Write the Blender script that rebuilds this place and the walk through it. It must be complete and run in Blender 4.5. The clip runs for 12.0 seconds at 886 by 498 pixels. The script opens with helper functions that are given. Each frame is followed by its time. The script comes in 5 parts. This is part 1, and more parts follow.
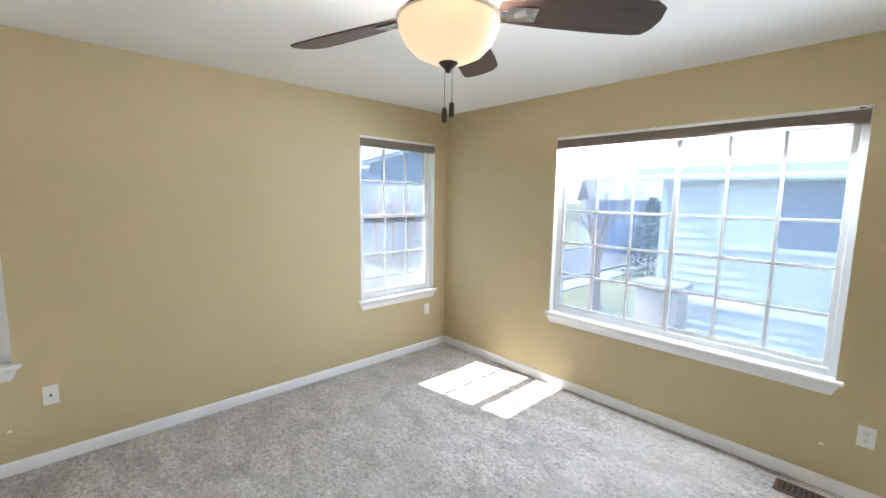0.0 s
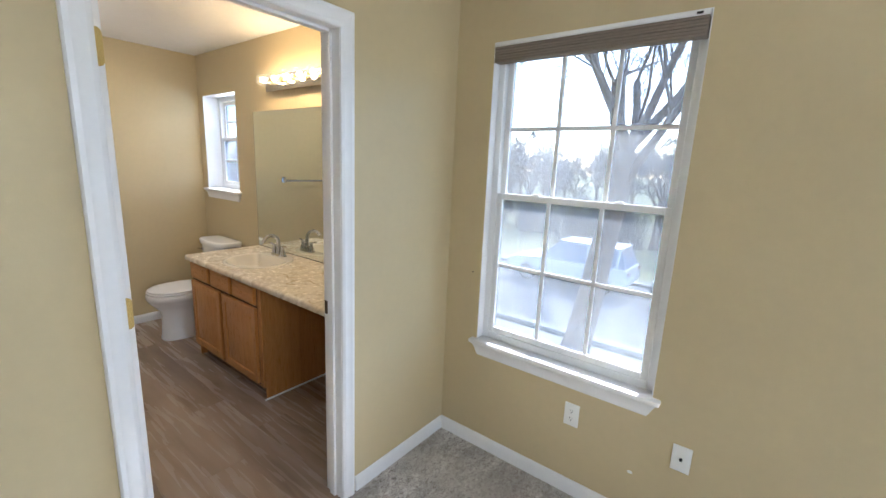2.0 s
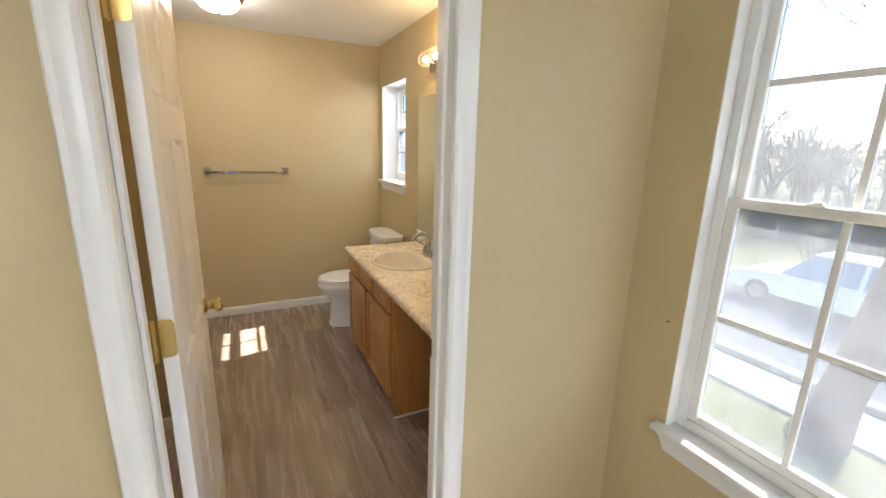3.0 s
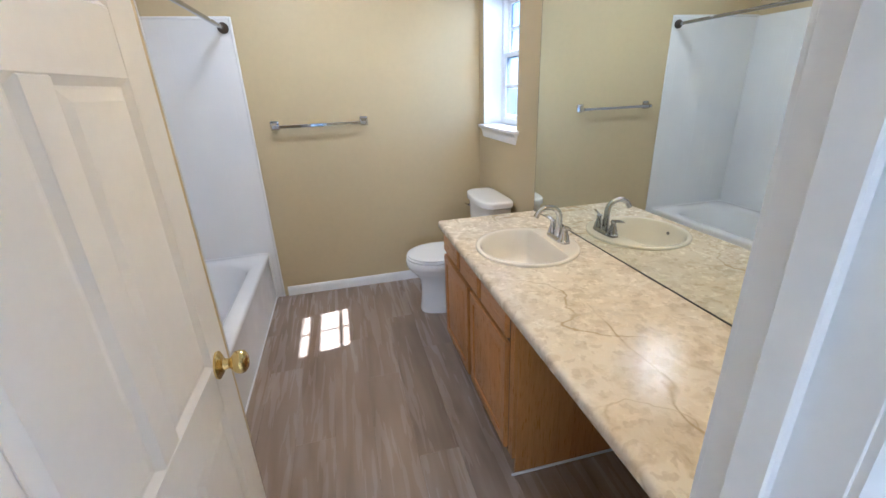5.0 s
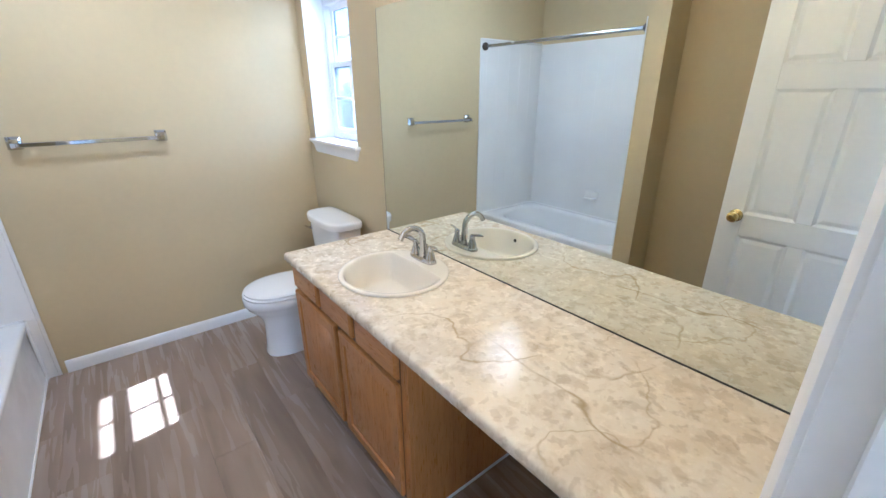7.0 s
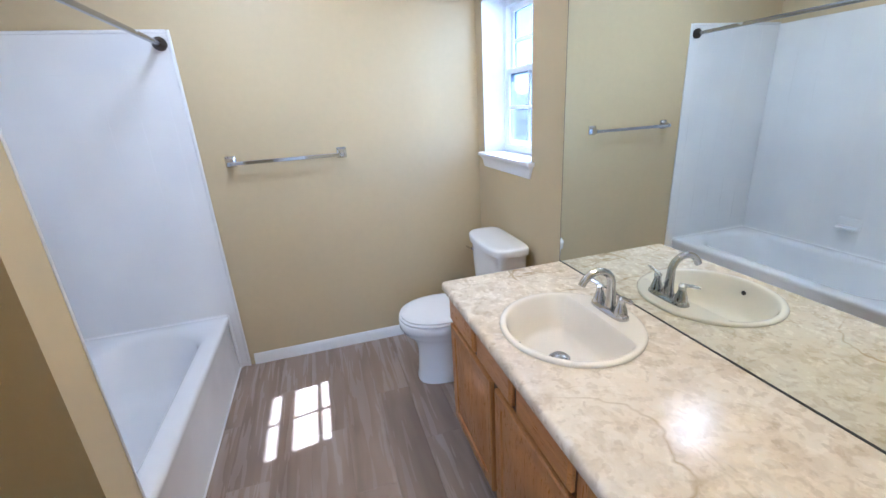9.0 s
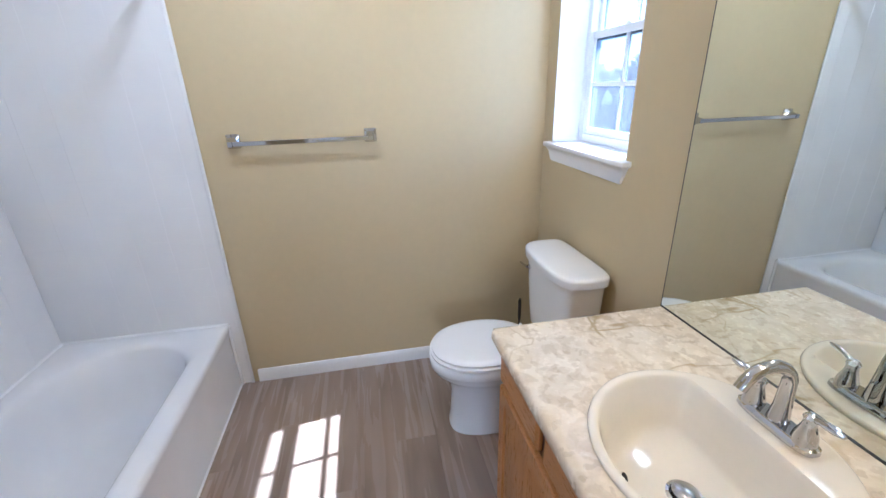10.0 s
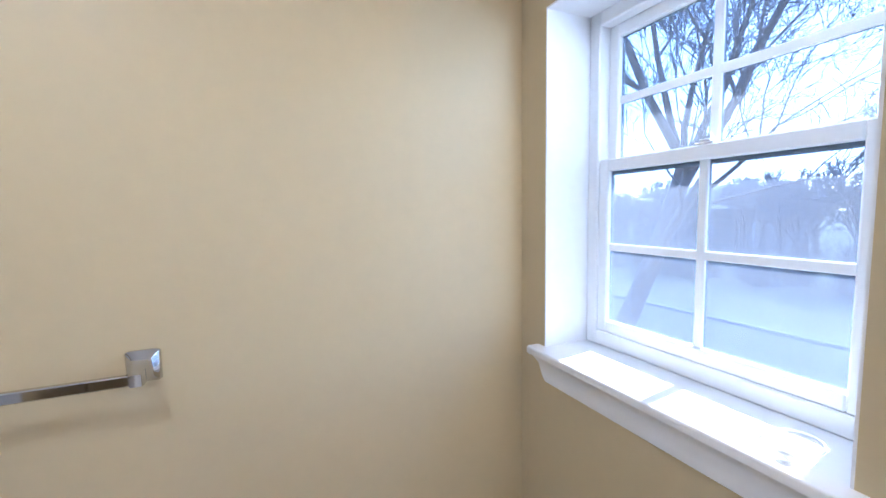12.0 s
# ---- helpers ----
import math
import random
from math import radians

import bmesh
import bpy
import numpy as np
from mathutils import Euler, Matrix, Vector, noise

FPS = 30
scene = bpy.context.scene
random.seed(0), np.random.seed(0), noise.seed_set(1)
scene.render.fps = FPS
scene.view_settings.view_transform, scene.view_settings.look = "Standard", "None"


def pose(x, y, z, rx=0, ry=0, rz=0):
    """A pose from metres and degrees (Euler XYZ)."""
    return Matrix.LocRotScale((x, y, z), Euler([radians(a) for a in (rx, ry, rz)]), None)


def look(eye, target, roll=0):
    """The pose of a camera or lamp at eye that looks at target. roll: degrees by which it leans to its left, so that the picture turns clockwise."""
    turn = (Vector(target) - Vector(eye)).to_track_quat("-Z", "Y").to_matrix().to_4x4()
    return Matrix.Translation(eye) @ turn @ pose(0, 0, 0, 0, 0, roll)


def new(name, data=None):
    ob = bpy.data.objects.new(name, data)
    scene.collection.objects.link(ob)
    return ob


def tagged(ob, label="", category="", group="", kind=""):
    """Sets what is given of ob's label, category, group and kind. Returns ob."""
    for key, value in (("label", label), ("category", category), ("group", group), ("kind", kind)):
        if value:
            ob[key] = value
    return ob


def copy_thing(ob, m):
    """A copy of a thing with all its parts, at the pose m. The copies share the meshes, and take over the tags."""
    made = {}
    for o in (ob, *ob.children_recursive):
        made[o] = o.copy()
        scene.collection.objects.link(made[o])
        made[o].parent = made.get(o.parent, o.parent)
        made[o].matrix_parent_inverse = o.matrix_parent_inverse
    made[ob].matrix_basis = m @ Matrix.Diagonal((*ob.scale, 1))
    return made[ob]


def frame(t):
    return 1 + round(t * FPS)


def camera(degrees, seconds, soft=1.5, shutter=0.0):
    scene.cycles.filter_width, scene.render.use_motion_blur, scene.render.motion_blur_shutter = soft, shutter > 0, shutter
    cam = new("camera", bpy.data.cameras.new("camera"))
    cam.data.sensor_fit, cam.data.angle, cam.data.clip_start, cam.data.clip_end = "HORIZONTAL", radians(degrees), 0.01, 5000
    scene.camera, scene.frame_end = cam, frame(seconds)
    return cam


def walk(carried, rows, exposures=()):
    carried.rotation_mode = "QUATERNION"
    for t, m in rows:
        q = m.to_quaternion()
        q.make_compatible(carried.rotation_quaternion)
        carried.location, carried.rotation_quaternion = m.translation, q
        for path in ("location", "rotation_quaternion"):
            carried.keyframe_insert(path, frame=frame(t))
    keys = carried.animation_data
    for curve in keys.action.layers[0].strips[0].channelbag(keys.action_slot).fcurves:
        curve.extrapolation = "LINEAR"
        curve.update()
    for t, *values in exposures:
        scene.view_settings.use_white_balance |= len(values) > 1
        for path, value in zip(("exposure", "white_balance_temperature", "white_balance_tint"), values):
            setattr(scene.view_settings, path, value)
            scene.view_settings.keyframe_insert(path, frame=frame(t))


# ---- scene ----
cam = camera(94.0, 12.0)
PATH = [
    (0, (1.337, -3.218, 1.592), (2.691, -1.767, 1.344), 0.9),
    (0.5, (1.395, -2.879, 1.571), (2.152, -1.037, 1.384), 2.0),
    (1, (1.419, -2.514, 1.569), (1.441, -0.529, 1.321), 2.5),
    (1.5, (1.449, -2.133, 1.611), (0.764, -0.291, 1.237), 2.5),
    (2, (1.337, -1.799, 1.551), (0.145, -0.244, 1.151), 2.5),
    (2.5, (1.164, -1.51, 1.543), (-0.364, -0.291, 1.117), 2.1),
    (3, (0.99, -1.246, 1.535), (-0.756, -0.392, 1.065), 1.6),
    (3.5, (0.77, -1.11, 1.505), (-1.088, -0.572, 0.996), 0.5),
    (3.7, (0.662, -1.069, 1.487), (-1.221, -0.637, 0.972), 0.4),
    (5.3, (0.057, -1.075, 1.505), (-1.703, -0.582, 0.693), -2.2),
    (5.5, (0.006, -1.108, 1.5), (-1.687, -0.482, 0.638), -1.8),
    (6, (-0.063, -1.146, 1.496), (-1.551, -0.2, 0.553), -0.2),
    (6.5, (-0.088, -1.149, 1.511), (-1.494, -0.026, 0.639), 0.5),
    (7, (-0.089, -1.142, 1.533), (-1.553, 0.02, 0.821), -0.2),
    (7.2, (-0.087, -1.133, 1.546), (-1.594, 0.004, 0.884), -0.5),
    (8.8, (-0.353, -1.045, 1.508), (-2.163, -0.471, 0.882), -3.8),
    (9, (-0.428, -1.022, 1.531), (-2.247, -0.511, 0.876), -3.6),
    (9.5, (-0.674, -0.971, 1.524), (-2.498, -0.58, 0.804), -2.9),
    (10, (-0.973, -0.925, 1.5), (-2.806, -0.591, 0.774), -1.8),
    (10.5, (-1.306, -0.813, 1.511), (-3.119, -0.498, 0.728), -1.4),
    (11, (-1.576, -0.792, 1.503), (-3.383, -0.342, 0.773), -0.7),
    (11.5, (-1.859, -0.739, 1.557), (-3.64, 0.043, 1.094), -0.6),
    (12, (-2.079, -0.66, 1.592), (-3.904, 0.14, 1.411), -1.0),
]
EXPOSURES = [(0.0, 4.07, 5850, 10), (0.5, 3.98, 6900, 10), (1.0, 3.85, 7250, 10), (1.5, 3.88, 5900, 10), (2.0, 4.0, 5650, 10), (2.5, 4.05, 6000, 10), (3.0, 4.05, 6500, 10), (3.5, 4.12, 5850, 10), (5.5, 4.42, 4850, 10), (6.5, 4.58, 4650, 10), (7.0, 4.6, 4600, 10), (9.0, 4.52, 4500, 12), (10.5, 4.42, 4750, 12), (11.5, 4.38, 4650, 13), (12.0, 4.2, 4800, 14)]
walk(cam, [(t, look(eye, target, roll)) for t, eye, target, roll in PATH], EXPOSURES)

# ---------------------------------------------------------------- world and sun
SUN_DIR = Vector((0.14, -0.917, -1.0))          # the way the sunlight travels
world = bpy.data.worlds.new("world")
scene.world = world
world.use_nodes = True
wn = world.node_tree
sky = wn.nodes.new("ShaderNodeTexSky")
sky.sky_type = "NISHITA"
sky.sun_disc = False
sky.sun_elevation = math.asin(1.0 / SUN_DIR.length)
sky.sun_rotation = math.atan2(-SUN_DIR.x, -SUN_DIR.y)
sky.air_density, sky.dust_density, sky.ozone_density = 1.0, 1.2, 1.0
wn.links.new(sky.outputs[0], wn.nodes["Background"].inputs[0])
wn.nodes["Background"].inputs[1].default_value = 0.15
sun_data = bpy.data.lights.new("sun", "SUN")
sun_data.energy, sun_data.angle, sun_data.color = 1.5, radians(0.5), (1.0, 0.95, 0.87)
sun = new("sun", sun_data)
sun.matrix_world = look((0, 0, 0), SUN_DIR)
sun.location = (0, 8, 12)
# added lamp under the bathroom window's head stands in for the sky's light
sl = bpy.data.lights.new("bath_sky_fill", "AREA")
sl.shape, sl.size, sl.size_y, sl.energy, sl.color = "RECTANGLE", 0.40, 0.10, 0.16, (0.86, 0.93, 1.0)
sky_fill = new("bath_sky_fill", sl)
sky_fill.matrix_world = look((-2.56, 0.075, 2.062), (-2.66, -1.0, 1.15))
# added lamp under the wide bedroom window's raised shade, in place of sky light
sl = bpy.data.lights.new("bedroom_sky_fill", "AREA")
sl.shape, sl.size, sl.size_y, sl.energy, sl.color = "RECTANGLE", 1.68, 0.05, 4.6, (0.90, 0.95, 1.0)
sky_fill = new("bedroom_sky_fill", sl)
sky_fill.matrix_world = look((4.40, -2.21, 1.99), (2.4, -2.15, 0.6))


# ---------------------------------------------------------------- materials
class Mat:
    """A node material: keeps the tree and the principled shader at hand."""

    def __init__(self, name, colour=(0.8, 0.8, 0.8), rough=0.5, metal=0.0, spec=0.5):
        self.m = bpy.data.materials.new(name)
        self.m.use_nodes = True
        self.t = self.m.node_tree
        self.p = self.t.nodes["Principled BSDF"]
        self.p.inputs["Base Color"].default_value = (*colour, 1)
        self.p.inputs["Roughness"].default_value = rough
        self.p.inputs["Metallic"].default_value = metal
        self.p.inputs["Specular IOR Level"].default_value = spec
        self.co = None

    def node(self, kind, **values):
        n = self.t.nodes.new(kind)
        for k, v in values.items():
            n.inputs[k.replace("_", " ")].default_value = v
        return n

    def link(self, a, b):
        self.t.links.new(a, b)

    def coords(self, stretch=(1, 1, 1), shift=None):
        tc = self.node("ShaderNodeTexCoord")
        mp = self.node("ShaderNodeMapping")
        mp.inputs["Scale"].default_value = stretch
        self.link(tc.outputs["Object"], mp.inputs["Vector"])
        if shift:
            self.link(shift, mp.inputs["Location"])
        return mp.outputs[0]

    def noise(self, scale, detail=3.0, rough=0.55, vec=None, distort=0.0):
        n = self.node("ShaderNodeTexNoise", Scale=scale, Detail=detail, Roughness=rough, Distortion=distort)
        self.link(vec or self.coords(), n.inputs["Vector"])
        return n.outputs["Fac"]

    def ramp(self, fac, stops):
        r = self.node("ShaderNodeValToRGB")
        e = r.color_ramp.elements
        while len(e) < len(stops):
            e.new(0.5)
        for s, (pos, col) in zip(e, stops):
            s.position, s.color = pos, (*col, 1) if len(col) == 3 else col
        self.link(fac, r.inputs[0])
        return r.outputs[0]

    def grey(self, fac, lo, hi, a=0.0, b=1.0):
        n = self.node("ShaderNodeMapRange")
        for i, v in zip((1, 2, 3, 4), (lo, hi, a, b)):
            n.inputs[i].default_value = v
        self.link(fac, n.inputs[0])
        return n.outputs[0]

    def mix(self, fac, a, b, mode="MIX"):
        n = self.node("ShaderNodeMix")
        n.data_type, n.blend_type = "RGBA", mode
        for s, v in ((n.inputs[0], fac), (n.inputs[6], a), (n.inputs[7], b)):
            if isinstance(v, (int, float)):
                s.default_value = v
            elif isinstance(v, tuple):
                s.default_value = (*v, 1)
            else:
                self.link(v, s)
        return n.outputs[2]

    def colour(self, out):
        self.link(out, self.p.inputs["Base Color"])

    def rough(self, out):
        self.link(out, self.p.inputs["Roughness"])

    def bump(self, height, strength=0.2, dist=0.002):
        b = self.node("ShaderNodeBump", Strength=strength, Distance=dist)
        self.link(height, b.inputs["Height"])
        self.link(b.outputs[0], self.p.inputs["Normal"])


def plain(name, colour, rough=0.5, metal=0.0, vary=0.06, scale=6.0, bump=0.0, bump_scale=120.0, spec=0.5):
    """A surface of one colour, with slight mottling at two scales."""
    m = Mat(name, colour, rough, metal, spec)
    big, fine = m.noise(scale, 3), m.noise(scale * 14, 2)
    both = m.mix(0.4, big, fine)
    lo = tuple(c * (1 - vary) for c in colour)
    hi = tuple(min(1, c * (1 + vary)) for c in colour)
    m.colour(m.ramp(both, [(0.3, lo), (0.7, hi)]))
    m.rough(m.grey(big, 0.3, 0.7, max(0.02, rough * 0.88), min(1, rough * 1.12)))
    if bump:
        m.bump(m.noise(bump_scale, 3), bump, 0.0015)
    return m.m


def wall_paint(name, colour):
    """Rolled paint over orange-peel drywall."""
    m = Mat(name, colour, 0.55, 0, 0.35)
    patches = m.noise(1.1, 4, 0.6)
    fine = m.noise(26, 3)
    lo, hi = tuple(c * 0.955 for c in colour), tuple(min(1, c * 1.035) for c in colour)
    base = m.ramp(m.mix(0.35, patches, fine), [(0.33, lo), (0.67, hi)])
    scuff = m.grey(m.noise(3.3, 6, 0.7), 0.66, 0.78)
    m.colour(m.mix(m.mix(0.75, scuff, (0, 0, 0)), base, tuple(c * 0.86 for c in colour)))
    m.rough(m.grey(fine, 0.3, 0.7, 0.44, 0.62))
    peel = m.mix(0.5, m.noise(115, 2), m.noise(38, 2))
    m.bump(peel, 0.16, 0.0022)
    return m.m


def wood(name, dark, light, along=(0.6, 12, 12), rough=0.35, scale=3.0, per_object=True, fine=0.45, pore=0.35, wave=1.2):
    """Wood with long grain, stretched along one axis."""
    m = Mat(name, light, rough)
    shift = None
    if per_object:
        oi = m.node("ShaderNodeObjectInfo")
        sc = m.node("ShaderNodeVectorMath")
        sc.operation = "SCALE"
        cb = m.node("ShaderNodeCombineXYZ")
        for i in range(3):
            m.link(oi.outputs["Random"], cb.inputs[i])
        m.link(cb.outputs[0], sc.inputs[0])
        sc.inputs["Scale"].default_value = 37.0
        shift = sc.outputs[0]
    v = m.coords(along, shift)
    broad = m.noise(scale, 5, 0.6, v, wave)
    grain = m.noise(scale * 9, 4, 0.65, v, 0.4)
    pores = m.noise(scale * 30, 2, 0.6, v)
    mid = tuple((a + b) / 2 for a, b in zip(dark, light))
    base = m.ramp(m.mix(fine, broad, grain), [(0.3, dark), (0.5, mid), (0.7, light)])
    base = m.mix(m.grey(pores, 0.6, 0.75, 0, pore), base, tuple(c * 0.55 for c in dark))
    if per_object:
        base = m.mix(0.10, base, m.ramp(oi.outputs["Random"], [(0, tuple(c * 0.45 for c in dark)), (1, light)]))
    m.colour(base)
    m.rough(m.grey(grain, 0.3, 0.7, rough * 0.8, min(1, rough * 1.3)))
    m.bump(m.mix(0.5, grain, pores), 0.12, 0.0012)
    return m.m


def plank_mat():
    """Printed vinyl plank: broad soft streaks along x, lighter and darker boards, a satin coat."""
    m = Mat("vinyl_plank", (0.3, 0.23, 0.18), 0.24)
    oi = m.node("ShaderNodeObjectInfo")
    cb = m.node("ShaderNodeCombineXYZ")
    for i, k in enumerate((41.0, 17.0, 5.0)):
        mul = m.node("ShaderNodeMath")
        mul.operation = "MULTIPLY"
        mul.inputs[1].default_value = k
        m.link(oi.outputs["Random"], mul.inputs[0])
        m.link(mul.outputs[0], cb.inputs[i])
    broad = m.noise(1.0, 2, 0.5, m.coords((1.5, 10.0, 10.0), cb.outputs[0]), 0.5)
    streak = m.noise(1.0, 2, 0.5, m.coords((2.2, 30.0, 30.0), cb.outputs[0]), 0.3)
    grain = m.noise(1.0, 3, 0.6, m.coords((6, 150, 150), cb.outputs[0]))
    base = m.ramp(m.mix(0.13, broad, streak), [(0.30, (0.225, 0.160, 0.115)), (0.5, (0.315, 0.238, 0.180)), (0.72, (0.41, 0.328, 0.262))])
    base = m.mix(m.grey(grain, 0.5, 0.75, 0, 0.08), base, (0.18, 0.13, 0.10))
    base = m.mix(0.09, base, m.ramp(oi.outputs["Random"], [(0, (0.13, 0.095, 0.07)), (1, (0.46, 0.39, 0.33))]))
    m.colour(base)
    m.rough(m.grey(streak, 0.3, 0.7, 0.20, 0.32))
    m.bump(m.mix(0.5, streak, grain), 0.04, 0.001)
    return m.m


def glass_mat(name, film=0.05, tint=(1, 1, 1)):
    """A thin pane: clear, a gloss that grows at grazing angles, and a painted veil of haze."""
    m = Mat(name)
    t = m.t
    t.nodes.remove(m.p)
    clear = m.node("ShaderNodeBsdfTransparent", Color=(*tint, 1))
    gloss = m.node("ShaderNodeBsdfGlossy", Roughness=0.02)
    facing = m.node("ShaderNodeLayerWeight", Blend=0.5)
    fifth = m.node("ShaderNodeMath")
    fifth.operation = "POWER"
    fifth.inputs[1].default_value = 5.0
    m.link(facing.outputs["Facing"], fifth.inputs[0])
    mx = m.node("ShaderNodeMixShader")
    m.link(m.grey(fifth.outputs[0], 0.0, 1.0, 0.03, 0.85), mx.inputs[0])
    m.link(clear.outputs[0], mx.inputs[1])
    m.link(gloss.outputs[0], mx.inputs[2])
    # translucent share paints bright haze over the view
    veil = m.node("ShaderNodeBsdfTranslucent", Color=(0.85, 0.88, 0.92, 1))
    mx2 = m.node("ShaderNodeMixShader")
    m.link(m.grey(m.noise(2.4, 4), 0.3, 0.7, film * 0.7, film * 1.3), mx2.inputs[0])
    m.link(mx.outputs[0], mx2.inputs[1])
    m.link(veil.outputs[0], mx2.inputs[2])
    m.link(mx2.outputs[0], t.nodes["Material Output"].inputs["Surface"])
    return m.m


def glow(name, colour, strength):
    m = Mat(name, colour, 0.35)
    m.p.inputs["Emission Color"].default_value = (*colour, 1)
    m.p.inputs["Emission Strength"].default_value = strength
    return m.m


def carpet_mat():
    m = Mat("carpet", (0.3, 0.27, 0.24), 0.95, 0, 0.1)
    tuft = m.mix(0.38, m.noise(52, 3, 0.65, m.coords((1, 0.6, 1)), 1.0), m.noise(170, 2, 0.6))
    speck = m.node("ShaderNodeTexVoronoi", Scale=95.0)
    m.link(m.coords(), speck.inputs["Vector"])
    nap = m.noise(5.5, 4, 0.62, m.coords((1, 0.55, 1)), 0.6)
    base = m.ramp(tuft, [(0.37, (0.14, 0.118, 0.098)), (0.48, (0.55, 0.51, 0.47)), (0.62, (0.88, 0.85, 0.80))])
    base = m.mix(0.28, base, m.ramp(speck.outputs["Distance"], [(0.0, (0.62, 0.58, 0.53)), (0.7, (0.26, 0.225, 0.19))]))
    base = m.mix(m.grey(nap, 0.40, 0.62, 0, 0.55), base, (0.235, 0.205, 0.175))
    lay = m.noise(1.7, 3, 0.5, m.coords((0.5, 1.6, 1)), 1.0)
    base = m.mix(m.grey(lay, 0.50, 0.66, 0, 0.30), base, (0.62, 0.58, 0.53))
    m.colour(base)
    m.bump(m.mix(0.5, tuft, m.noise(420, 2)), 0.7, 0.006)
    m.p.inputs["Sheen Weight"].default_value = 0.25
    m.p.inputs["Sheen Roughness"].default_value = 0.6
    return m.m


def marble_mat():
    """Glossy cream laminate with tan blotches and thin brown veins."""
    m = Mat("marble_laminate", (0.75, 0.68, 0.56), 0.16, 0, 0.32)
    v = m.coords()
    warm = m.ramp(m.noise(3.2, 4, 0.6, v, 0.6), [(0.32, (0.74, 0.635, 0.475)), (0.62, (0.78, 0.715, 0.60))])
    warp = m.node("ShaderNodeTexNoise", Scale=14.0, Detail=3.0, Roughness=0.6)
    m.link(v, warp.inputs["Vector"])
    push = m.node("ShaderNodeMix")
    push.data_type = "VECTOR"
    push.inputs[0].default_value = 0.085
    m.link(v, push.inputs[4])
    m.link(warp.outputs["Color"], push.inputs[5])
    base = warm
    for size, lo, hi, amount, col in ((12.0, 0.52, 0.76, 0.30, (0.50, 0.40, 0.265)), (26.0, 0.54, 0.80, 0.36, (0.47, 0.37, 0.235)), (52.0, 0.62, 0.85, 0.34, (0.40, 0.31, 0.20))):
        cell = m.node("ShaderNodeTexVoronoi", Scale=size)
        cell.feature = "SMOOTH_F1"
        cell.inputs["Smoothness"].default_value = 0.7
        m.link(push.outputs[1], cell.inputs["Vector"])
        sep = m.node("ShaderNodeSeparateColor")
        m.link(cell.outputs["Color"], sep.inputs[0])
        base = m.mix(m.grey(sep.outputs[0], lo, hi, 0, amount), base, col)
    soft = m.noise(24, 6, 0.72, v, 0.8)
    base = m.mix(m.grey(soft, 0.53, 0.68, 0, 0.40), base, (0.54, 0.44, 0.29))
    base = m.mix(m.grey(soft, 0.47, 0.34, 0, 0.5), base, (0.79, 0.73, 0.625))
    grey_b = m.noise(9, 4, 0.6, m.coords((1, 1, 1)), 0.5)
    base = m.mix(m.grey(grey_b, 0.60, 0.75, 0, 0.35), base, (0.47, 0.42, 0.36))
    for scale, width, depth, col, st in ((1.3, 0.0062, 0.85, (0.36, 0.27, 0.13), (0.55, 1.1, 1)), (1.9, 0.0058, 0.8, (0.38, 0.28, 0.14), (1.1, 0.45, 1)), (3.4, 0.008, 0.6, (0.42, 0.32, 0.17), (0.9, 0.8, 1))):
        n = m.noise(scale, 5, 0.42, m.coords(st), 0.0)
        ab = m.node("ShaderNodeMath")
        ab.operation = "SUBTRACT"
        ab.inputs[1].default_value = 0.5
        m.link(n, ab.inputs[0])
        ab2 = m.node("ShaderNodeMath")
        ab2.operation = "ABSOLUTE"
        m.link(ab.outputs[0], ab2.inputs[0])
        line = m.grey(ab2.outputs[0], 0.0, width, depth, 0.0)
        gate = m.grey(m.noise(2.6, 3, 0.6, v), 0.48, 0.60)
        base = m.mix(m.mix(1.0, line, gate, "MULTIPLY"), base, col)
    m.colour(base)
    m.rough(m.grey(m.noise(40, 3), 0.3, 0.7, 0.20, 0.30))
    return m.m


def bark_mat(name, dark, light):
    m = Mat(name, light, 0.9)
    v = m.coords((6, 6, 1.2))
    n = m.noise(3.0, 6, 0.7, v, 0.6)
    m.colour(m.ramp(n, [(0.32, dark), (0.65, light)]))
    m.bump(n, 0.8, 0.03)
    return m.m


def ground_mat(name, a, b, scale, rough=0.95, fine=40):
    m = Mat(name, a, rough)
    m.colour(m.ramp(m.mix(0.4, m.noise(scale, 5, 0.6), m.noise(fine, 3, 0.6)), [(0.35, a), (0.65, b)]))
    m.bump(m.noise(fine, 4), 0.5, 0.02)
    return m.m


def surround_mat():
    """Glossy white acrylic, with faint scored tile lines."""
    m = Mat("tub_surround_acrylic", (0.80, 0.80, 0.80), 0.16)
    m.colour(m.ramp(m.noise(2.2, 3), [(0.3, (0.76, 0.76, 0.77)), (0.7, (0.82, 0.82, 0.82))]))
    m.rough(m.grey(m.noise(9, 3), 0.3, 0.7, 0.12, 0.24))
    return m.m


PAINT = wall_paint("tan_wall_paint", (0.556, 0.458, 0.274))
CEILING = plain("ceiling_white", (0.80, 0.79, 0.77), 0.9, 0, 0.03, 2.0, 0.35, 90)
TRIM = plain("white_trim_paint", (0.82, 0.82, 0.82), 0.32, 0, 0.03, 3.0, 0.05, 60)
VINYL = plain("white_window_vinyl", (0.80, 0.81, 0.81), 0.35, 0, 0.03)
DOORW = plain("white_door_paint", (0.83, 0.82, 0.81), 0.35, 0, 0.03, 3.0, 0.12, 90)
CARPET = carpet_mat()
PLANK = plank_mat()
OAK = wood("honey_oak", (0.32, 0.130, 0.032), (0.53, 0.250, 0.072), (9, 9, 0.6), 0.3, 2.6, pore=0.18)
